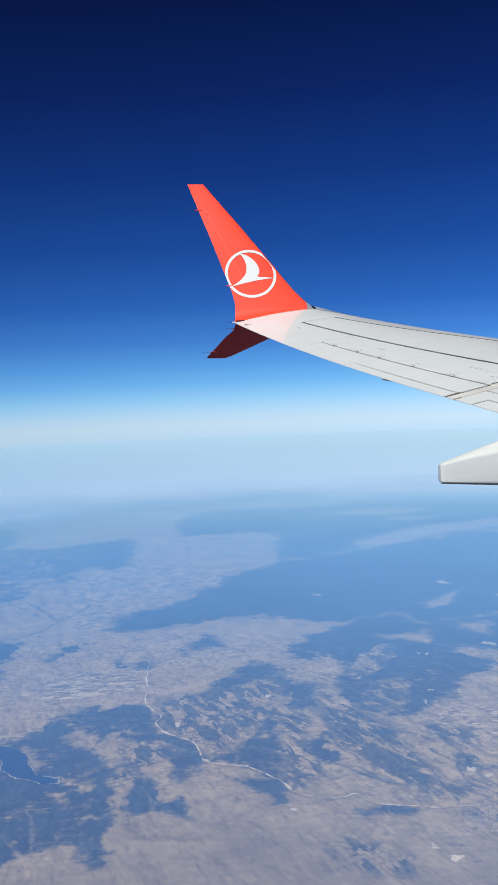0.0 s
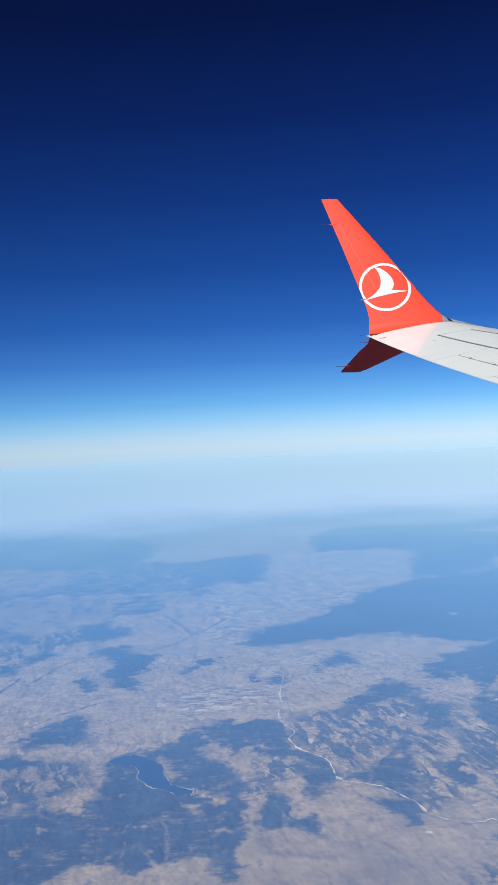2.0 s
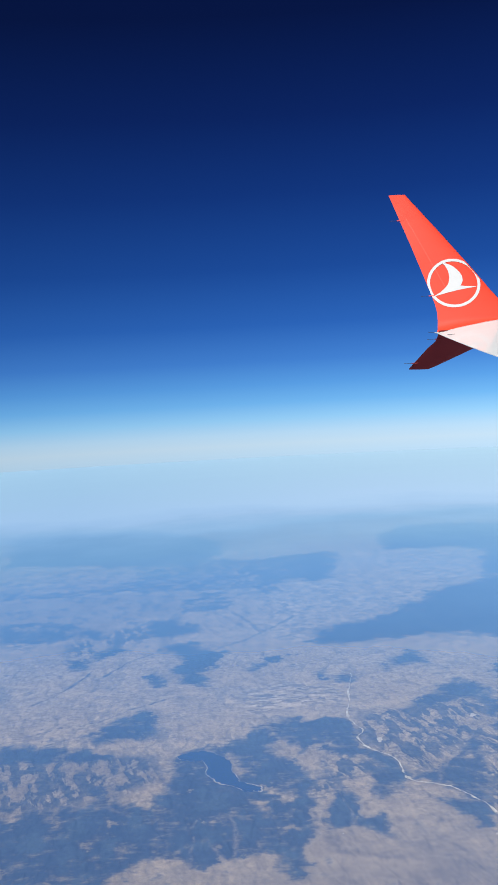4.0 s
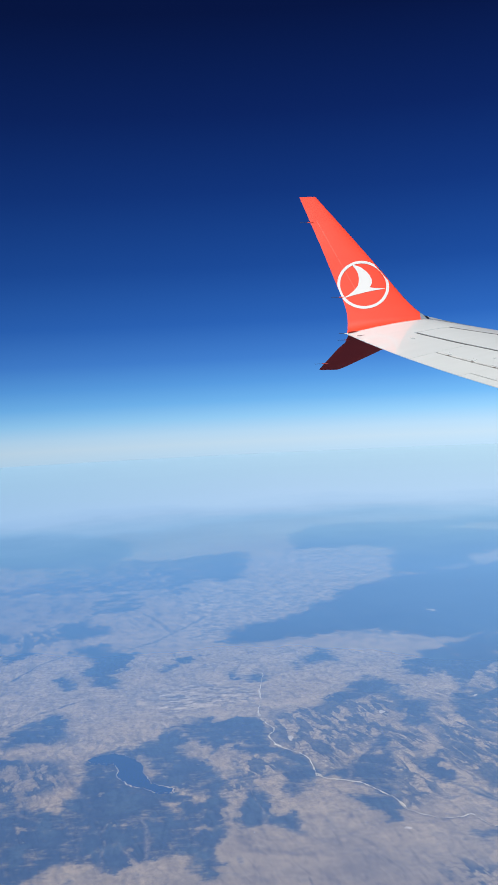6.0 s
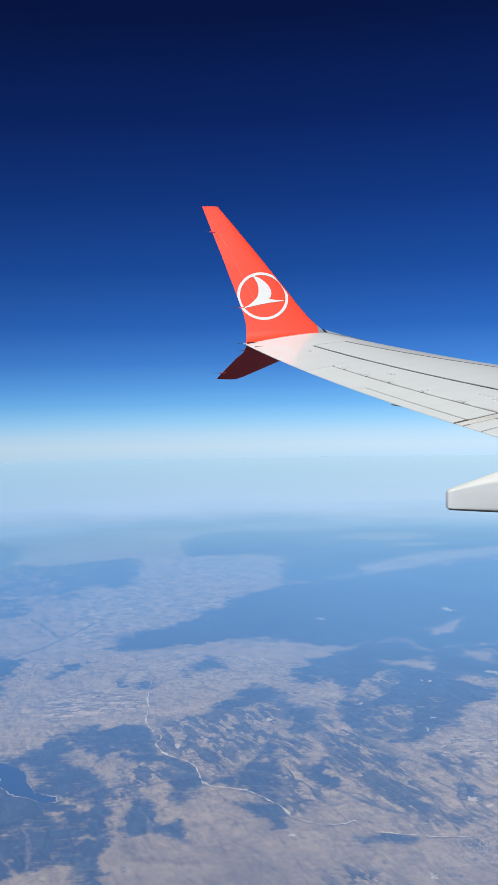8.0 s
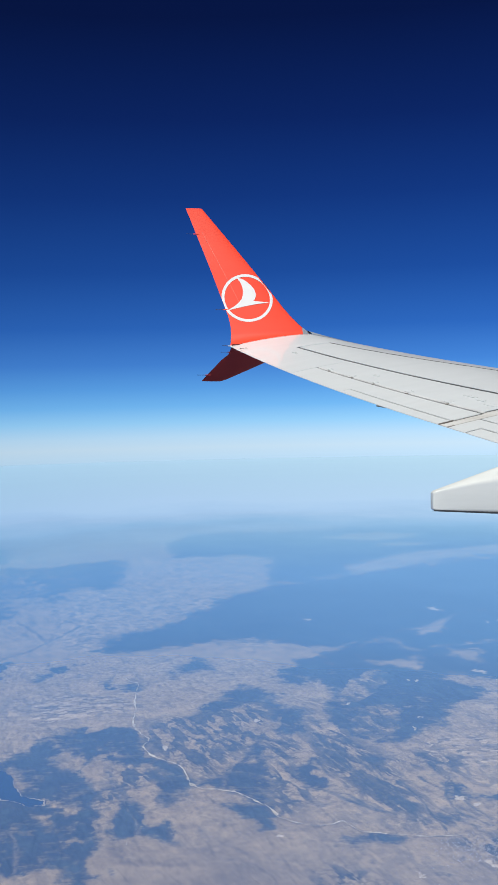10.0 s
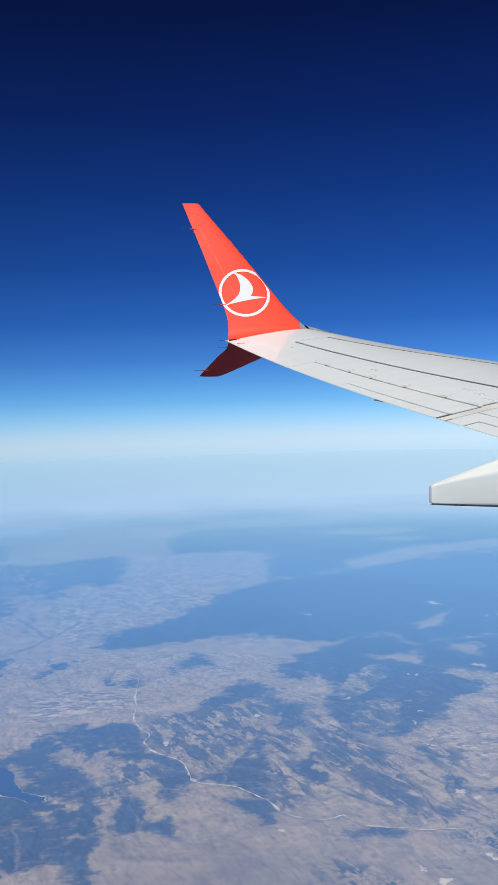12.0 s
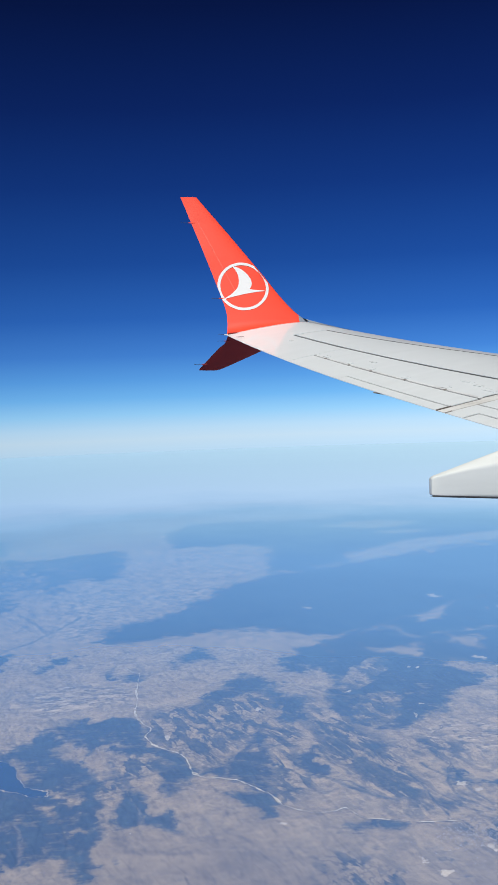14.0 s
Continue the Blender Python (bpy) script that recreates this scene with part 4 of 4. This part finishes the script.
def block(bm, centre, ax, ay, az, bevel=0.0):
    """A box on three half axes, with chamfered edges."""
    made = bmesh.ops.create_cube(bm, size=2.0)["verts"]
    m = Matrix((ax, ay, az)).transposed()
    for v in made:
        v.co = Vector(centre) + m @ v.co
    if bevel:
        edges = {e for v in made for e in v.link_edges}
        bmesh.ops.bevel(bm, geom=list(edges), offset=bevel, segments=2, affect="EDGES")


wing = tagged(new("airplane_wing"), "pale grey jet airliner wing with upturned red winglet in flight", "airplane wing")
wing.location = WING_AT
wing.rotation_euler = (radians(0.2), radians(0.8), 0)      # slight tilt, fitted to the horizon's slope and height in the camera's view
END = 12.6
SLAT = lambda d: min(0.69 + 0.04 * d, 0.81)

# recessed inner structure, seen as the dark gaps between the panels, and the lower skin
bm = bmesh.new()
skin(bm, 0.02, END, 0.012, 0.985, lift=-0.013, deep=0.004)
part("wing_box", bm, SLOT_AND_SHADE, wing, "dark gaps between the wing panels")
bm = bmesh.new()
ds, ss = spread(0.0, END, 0.3), [0.0, 0.03, 0.1, 0.2, 0.32, 0.45, 0.58, 0.7, 0.8, 0.88, 0.94, 0.975, 0.992, 1.0]
net = [[bm.verts.new(wing_point(d, s, under=True)) for s in ss] for d in ds]
for a, b in zip(net, net[1:]):
    for k in range(len(ss) - 1):
        bm.faces.new((a[k], b[k], b[k + 1], a[k + 1]))
part("lower_skin", bm, WHITE, wing, "pale grey lower skin")

bm = bmesh.new()
ring_ = [wing_point(END, s) for s in ss] + [wing_point(END, s, under=True) for s in reversed(ss)]
bm.faces.new([bm.verts.new(p) for p in ring_])
part("root_rib", bm, SLOT_AND_SHADE, wing)
panel("tip_panel", wing, WHITE, (0.0, 0.685, 0.0, 0.9995), (0.685, 1.825, 0.0, 0.408), label="plain pale grey wing tip panel")
panel("leading_edge_slat", wing, SLAT_METAL, (0.70, END, lambda d: SLAT(d) + 0.010 / chord(d), 0.9995), label="satin grey leading edge slat")
panel("slat_joint", wing, SLOT_AND_SHADE, (0.71, END, lambda d: SLAT(d) - 0.009 / chord(d), lambda d: SLAT(d) + 0.009 / chord(d)), label="dark joint behind the slat", lift=0.003)
panel("front_skin", wing, WHITE, (0.715, END, 0.436, lambda d: SLAT(d) - 0.010 / chord(d)))
panel("rear_skin", wing, WHITE, (1.835, 4.93, 0.199, 0.412), (4.93, 4.95, 0.262, 0.412), label="pale grey skin ahead of the aileron")
panel("spoiler", wing, WHITE, (4.96, 8.2, 0.262, 0.412))
panel("spoiler", wing, WHITE, (8.215, END, 0.262, 0.412))
panel("aileron", wing, GREY, (1.84, 3.04, 0.0, 0.177), (3.04, 4.970, 0.060, 0.177), label="pale grey aileron with dark hinge gap")
panel("aileron_tab", wing, GREY, (3.050, 4.970, 0.0, 0.052))
panel("flap_end_panel", wing, STAINED, (5.012, 5.130, 0.0, 0.185), (4.985, 5.135, 0.185, 0.250), label="brown-stained pale grey end panel")
panel("outboard_flap", wing, GREY, (5.152, END, 0.133, 0.250))
panel("aft_flap", wing, GREY, (5.152, 5.402, 0.0, 0.125), (5.402, END, 0.066, 0.125))
panel("flap_edge", wing, GREY, (5.436, END, 0.0, 0.058))


# pale seal along the aileron hinge, and the hinge covers
panel("hinge_seal", wing, SEAL, (1.87, 4.965, 0.1850, 0.1975), label="worn pale seal strip", lift=0.003)
for d in (2.05, 2.55, 3.0, 3.65, 4.35):
    bm = bmesh.new()
    p, q, r = wing_point(d, 0.198, 0.003), wing_point(d, 0.222, 0.003), wing_point(d + 0.1, 0.198, 0.003)
    block(bm, (p + q) / 2, (q - p) / 2, (r - p) * 0.42, Vector((0, 0, 0.004)), 0.003)
    part("hinge_cover", bm, GREY, wing)
    bm = bmesh.new()
    p, q, r = wing_point(d + 0.06, 0.178, 0.001), wing_point(d + 0.06, 0.192, 0.001), wing_point(d + 0.13, 0.178, 0.001)
    block(bm, (p + q) / 2, (q - p) / 2, (r - p) * 0.2, Vector((0, 0, 0.003)), 0.001)
    part("hinge_bracket", bm, GRIME, wing)
# small access covers with a dark joint
for d, s, wd, ws in ((0.96, 0.295, 0.07, 0.012), (2.73, 0.30, 0.12, 0.010), (4.32, 0.318, 0.18, 0.012), (4.55, 0.300, 0.12, 0.014), (4.80, 0.275, 0.18, 0.022)):
    bm = bmesh.new()
    p, q, r = wing_point(d, s, 0.001), wing_point(d, s + ws, 0.001), wing_point(d + wd, s, 0.001)
    block(bm, p, (q - p) / 2, (r - p) / 2, Vector((0, 0, 0.004)), 0.002)
    cover_ = part("access_cover", bm, GREY, wing)
    bm = bmesh.new()
    block(bm, p + (q - p) * 0.55, (q - p).normalized() * 0.003, (r - p) * 0.5, Vector((0, 0, 0.0045)))
    part("cover_joint", bm, GRIME, cover_)
# soot-stained end plates in the gap between aileron and flap
for d, s0, s1 in ((4.982, 0.002, 0.060), (5.139, 0.002, 0.026)):
    bm = bmesh.new()
    p, q, r = wing_point(d, s0, -0.004), wing_point(d, s1, -0.004), wing_point(d + 0.05, s0, -0.004)
    block(bm, (p + q) / 2, (q - p) / 2, (r - p) * 0.16, Vector((0, 0, 0.006)), 0.002)
    part("gap_end_plate", bm, GRIME, wing)
# rod fairing under the aileron tab
bm = bmesh.new()
tube(bm, wing_point(3.93, 0.03, -0.035), wing_point(3.86, -0.010, -0.012), 0.016, 0.007)
part("tab_rod_fairing", bm, GRIME, wing)


# flap track fairing: a long rounded canoe below the trailing edge
def canoe(parent, d, x0, z_low, z_top, climb, length_, half):
    bm = bmesh.new()
    rings = []
    for i in range(31):
        x = length_ * (i / 30) ** 2.2
        q = min(x / 0.05, 1.0)
        grow = 0.80 + 0.20 * math.sqrt(1 - (1 - q) ** 2)
        lo, hi = z_low - 0.002 - 0.058 * min(x, 1.2), z_top + climb * min(x, 1.9)
        mid_z, hz = (lo + hi) / 2, (hi - lo) / 2 * grow
        hw = half * (0.22 + 0.78 * min(1, x / 1.3) ** 0.7) * grow
        # upright sides, a soft shoulder and a sloping top
        sh_ = 0.86 - 0.36 * min(1, x / 0.7)
        side_ = [(0.0, -1.0), (0.72, -1.0), (0.90, -0.97), (0.98, -0.90), (1.0, -0.80), (1.0, sh_ - 0.14), (0.985, sh_ - 0.06), (0.94, sh_ + 0.02), (0.88, sh_ + 0.07), (0.55, sh_ + 0.6 * (1 - sh_)), (0.25, 0.97)]
        section = side_ + [(0.0, 1.0)] + [(-a, b) for a, b in side_[:0:-1]]
        rings.append([bm.verts.new((x0 + x, -d - hw * a, mid_z + hz * b)) for a, b in section])
    sides = len(rings[0])
    for a, b in zip(rings, rings[1:]):
        for k in range(sides):
            bm.faces.new((a[k], a[(k + 1) % sides], b[(k + 1) % sides], b[k]))
    bm.faces.new(rings[0][::-1])
    bm.faces.new(rings[-1])
    fairing = part("flap_track_fairing", bm, FAIRING, parent, "pale grey rounded flap track fairing")
    # dark strip painting in the underside's shade, a little proud of the shell
    bm = bmesh.new()
    rows = []
    for i in range(1, 31):
        x = length_ * (i / 30) ** 2.2
        lo, hi = z_low - 0.002 - 0.058 * min(x, 1.2), z_top + climb * min(x, 1.9)
        hw = half * (0.22 + 0.78 * min(1, x / 1.3) ** 0.7)
        rows.append([bm.verts.new((x0 + x, -d - hw * a, lo + b)) for a, b in ((1.010, 0.012), (1.010, 0.002), (0.96, -0.005), (0.5, -0.006), (-0.5, -0.006))])
    for a, b in zip(rows, rows[1:]):
        for k in range(4):
            bm.faces.new((a[k], a[k + 1], b[k + 1], b[k]))
    part("lower_edge", bm, SLOT_AND_SHADE, fairing, "dark strip for the shaded underside edge")
    return fairing


canoe(wing, 6.5, 0.553, -1.860, -1.680, 0.318, 3.6, 0.17)

# ---------------------------------------------------------------- winglet and lower strake
CANT = radians(17)
RISE = [0.0, 0.15, 0.271, 0.41, 0.53, 0.643, 0.925, 1.523, 2.41]
TAIL = [0.0, 0.04, 0.058, 0.062, 0.046, 0.018, -0.064, -0.244, -0.528]
NOSE_RISE = [0.0, 0.15, 0.242, 0.328, 0.442, 0.594, 0.765, 1.07, 1.693, 2.309, 2.37, 2.41]
NOSE = [1.461, 1.495, 1.455, 1.32, 1.178, 1.042, 0.914, 0.708, 0.262, -0.195, -0.240, -0.268]


def fin_path(h):
    """Where the fin's middle lies across the wing at the rise h: outboard and up."""
    bend = 0.30
    if h < bend:
        t = h / bend
        a0, a1 = math.atan(0.2742), math.pi / 2 - CANT
        out = up_ = 0.0
        n = 12
        for i in range(n):
            a = a0 + (a1 - a0) * (t * (i + 0.5) / n)
            out += math.cos(a) * h / n
            up_ += math.sin(a) * h / n
        return out, up_
    o, u = fin_path(bend - 1e-9)
    return o + (h - bend) * math.sin(CANT), u + (h - bend) * math.cos(CANT)


def fin_point(h, s, side=1.0, lift=0.0):
    """side 1: the inboard face."""
    t, n = float(np.interp(h, RISE, TAIL)), float(np.interp(h, NOSE_RISE, NOSE))
    o, u = fin_path(h)
    o2, u2 = fin_path(h + 0.01)
    nrm = Vector((0, -(u2 - u), o2 - o)).normalized()
    c = n - t
    level = min(1.0, h / 0.3)
    thick = foil(1 - s, 0.11 - 0.025 * level) * c * side
    tilt = INCIDENCE * s * c * (1 - level)
    return Vector((t + s * c, o, u + tilt)) + nrm * (thick * (1 if side > 0 else 0.75) + lift)


bm = bmesh.new()
hs = spread(0.0, 0.3, 0.025) + spread(0.34, 2.30, 0.07) + [2.34, 2.37, 2.395, 2.41]
ss = [0.0, 0.04, 0.1, 0.18, 0.28, 0.4, 0.52, 0.64, 0.75, 0.84, 0.91, 0.955, 0.982, 0.995, 1.0]
front = [[bm.verts.new(fin_point(h, s)) for s in ss] for h in hs]
back = [[bm.verts.new(fin_point(h, s, -1.0)) for s in ss] for h in hs]
for net, flip in ((front, False), (back, True)):
    for a, b in zip(net, net[1:]):
        for k in range(len(ss) - 1):
            f = (a[k], a[k + 1], b[k + 1], b[k])
            bm.faces.new(f[::-1] if flip else f)
for k in range(len(ss) - 1):
    bm.faces.new((front[-1][k], front[-1][k + 1], back[-1][k + 1], back[-1][k]))
bmesh.ops.remove_doubles(bm, verts=bm.verts, dist=0.0004)
winglet = part("winglet", bm, RED, wing, "tall swept bright red winglet")

# bare metal nose of the root fillet
bm = bmesh.new()
net = []
for h in spread(0.04, 0.40, 0.03):
    t, n = float(np.interp(h, RISE, TAIL)), float(np.interp(h, NOSE_RISE, NOSE))
    s0 = min(0.99, (1.20 - t) / (n - t))
    net.append([bm.verts.new(fin_point(h, s0 + (1 - s0) * k, 1.0, 0.004)) for k in (0, 0.3, 0.55, 0.75, 0.9, 1.0)])
for a, b in zip(net, net[1:]):
    for k in range(5):
        bm.faces.new((a[k], a[k + 1], b[k + 1], b[k]))
top_, low_ = fin_point(0.37, 1.0), wing_point(0.70, 0.985, 0.004)
bend_ = (top_ + low_) / 2 - Vector((0, 0, 0.030))
tail_ = []
for k in range(11):
    t = k / 10
    ridge_ = top_ * (1 - t) ** 2 + bend_ * 2 * t * (1 - t) + low_ * t * t
    foot_ = wing_point(0.70 * t, 0.90 + 0.08 * t, 0.004)
    tail_.append([bm.verts.new(foot_), bm.verts.new(foot_.lerp(ridge_, 0.55) + Vector((0, 0, 0.012 * (1 - t)))), bm.verts.new(ridge_), bm.verts.new(ridge_ + Vector((0.03, 0.02, -0.03)))])
for a, b in zip(tail_, tail_[1:]):
    for k in range(3):
        bm.faces.new((a[k], a[k + 1], b[k + 1], b[k]))
part("nose_fillet", bm, FILLET_GREY, wing, "bare grey fillet at the winglet root, darkened as low-lit")
bm = bmesh.new()
skin(bm, 0.005, 0.62, lambda d: 0.86 + 0.2 * d, 0.9995, lift=0.004, deep=0.002, step=0.08)
part("nose_cap", bm, FILLET_GREY, wing, "bare grey strip on the leading edge, darkened as low-lit")


def on_fin(x, h, lift=0.004):
    t, n = float(np.interp(h, RISE, TAIL)), float(np.interp(h, NOSE_RISE, NOSE))
    return fin_point(h, min(max((x - t) / (n - t), 0.0), 1.0), 1.0, lift)


# round emblem: a ring and a plain swept shape
RING_X, RING_H, RING_R = 0.355, 0.888, 0.376
bm = bmesh.new()
last = None
for i in range(121):
    a = i * math.tau / 120
    inner = (RING_X + (RING_R - 0.022) * math.cos(a) * 1.02, RING_H + (RING_R - 0.022) * math.sin(a))
    outer = (RING_X + (RING_R + 0.022) * math.cos(a) * 1.02, RING_H + (RING_R + 0.022) * math.sin(a))
    rim_ = [float(np.interp(p[1], NOSE_RISE, NOSE)) for p in (inner, outer)]
    outer = (min(outer[0], rim_[1] - 0.034), outer[1])
    if inner[0] > rim_[0] - 0.038:
        last = None
        continue
    now = [bm.verts.new(on_fin(*inner)), bm.verts.new(on_fin(*outer))]
    if last:
        bm.faces.new((last[0], last[1], now[1], now[0]))
    last = now
part("emblem_ring", bm, LOGO_WHITE, winglet, "white ring emblem")

bm = bmesh.new()
LEVEL_R = [-0.525, -0.39, -0.30, -0.25, -0.215, -0.195, -0.17, -0.14, -0.025, 0.15, 0.4, 0.65, 0.825, 0.9]
EDGE_R = [-0.79, -0.23, 0.23, 0.56, 0.86, 0.84, 0.48, 0.21, 0.30, 0.35, 0.28, 0.09, -0.14, -0.42]
LEVEL_L = [-0.525, -0.39, -0.25, -0.05, 0.175, 0.425, 0.675, 0.9]
EDGE_L = [-0.85, -0.62, -0.44, -0.26, -0.19, -0.19, -0.26, -0.42]
rows_ = []
for v in spread(-0.525, 0.9, 0.022):
    ease = 0.11 * min(max((v + 0.14) / 0.2, 0.0), max((0.9 - v) / 0.2, 0.0), 1.0)      # rounds the sweep of both edges
    l = float(np.mean(np.interp([v - ease, v - ease / 2, v, v + ease / 2, v + ease], LEVEL_L, EDGE_L)))
    r = float(np.mean(np.interp([v - ease, v - ease / 2, v, v + ease / 2, v + ease], LEVEL_R, EDGE_R)))
    rows_.append([bm.verts.new(on_fin(RING_X + RING_R * 1.02 * (l + (r - l) * k / 8) + 0.01, RING_H + RING_R * v)) for k in range(9)])
for a, b in zip(rows_, rows_[1:]):
    for k in range(8):
        bm.faces.new((a[k], a[k + 1], b[k + 1], b[k]))
part("emblem_shape", bm, LOGO_WHITE, winglet, "plain white swept emblem shape")

# thin seam on the fin
bm = bmesh.new()
last = None
for h in spread(0.72, 2.0, 0.05):
    t, n = float(np.interp(h, RISE, TAIL)), float(np.interp(h, NOSE_RISE, NOSE))
    now = [bm.verts.new(fin_point(h, 0.30 - 0.03 * h, 1.0, 0.002)), bm.verts.new(fin_point(h, 0.30 - 0.03 * h + 0.006 / (n - t), 1.0, 0.002))]
    if last:
        bm.faces.new((last[0], last[1], now[1], now[0]))
    last = now
part("panel_seam", bm, SEAM, winglet)

# strake below the wing tip
DOWN = Vector((0, 0.6, -0.8))
FACE = Vector((0, -0.8, -0.6))
S_RISE = [-0.05, 0.024, 0.138, 0.241, 0.61, 0.645]
S_TAIL = [0.02, 0.017, -0.006, -0.105, -0.36, -0.375]
S_NOSE_RISE = [-0.05, 0.10, 0.294, 0.470, 0.62, 0.645]
S_NOSE = [1.20, 0.93, 0.585, 0.272, 0.0, -0.065]


def strake_point(h, s, side):
    t, n = float(np.interp(h, S_RISE, S_TAIL)), float(np.interp(h, S_NOSE_RISE, S_NOSE))
    return Vector((t + s * (n - t), 0, -0.01)) + DOWN * h + FACE * (side * foil(1 - s, 0.07) * (n - t))


bm = bmesh.new()
hs = spread(-0.05, 0.645, 0.035)
front = [[bm.verts.new(strake_point(h, s, 1)) for s in ss] for h in hs]
back = [[bm.verts.new(strake_point(h, s, -1)) for s in ss] for h in hs]
for net, flip in ((front, False), (back, True)):
    for a, b in zip(net, net[1:]):
        for k in range(len(ss) - 1):
            f = (a[k], a[k + 1], b[k + 1], b[k])
            bm.faces.new(f[::-1] if flip else f)
for k in range(len(ss) - 1):
    bm.faces.new((front[-1][k], front[-1][k + 1], back[-1][k + 1], back[-1][k]))
bmesh.ops.remove_doubles(bm, verts=bm.verts, dist=0.0004)
part("lower_strake", bm, SHADED_RED, wing, "short red strake under the wing tip, darkened for shade")


# static dischargers: a red foot on the trailing edge and a thin dark rod
def discharger(at, back_to, foot):
    bm = bmesh.new()
    at = Vector(at)
    tube(bm, at + Vector((0.05, 0, 0)), at + Vector((-0.045, 0, 0)), 0.011, 0.007)
    base = part("discharger_foot", bm, foot, wing)
    bm = bmesh.new()
    tube(bm, at + Vector((-0.04, 0, 0)), at + Vector(back_to), 0.0034, 0.0022)
    tube(bm, at + Vector(back_to), at + Vector(back_to) * 1.14, 0.0042, 0.0028)
    part("discharger_rod", bm, ROD, base, "thin dark rod")


for h in (1.97, 0.70):
    discharger(fin_point(h, 0.0), (-0.14, 0, 0.0), RED)
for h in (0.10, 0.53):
    discharger(strake_point(h, 0.02, 0), (-0.14, 0, 0.0), SHADED_RED)
discharger(wing_point(0.0, 0.005), (-0.12, 0, 0.01), GREY)
bm = bmesh.new()
p = wing_point(0.28, 0.05, 0.006)
tube(bm, p + Vector((-0.055, 0.006, 0.004)), p + Vector((0.055, -0.006, 0.012)), 0.004, 0.003)
part("tip_rod", bm, ROD, wing, "thin dark rod on the tip panel")
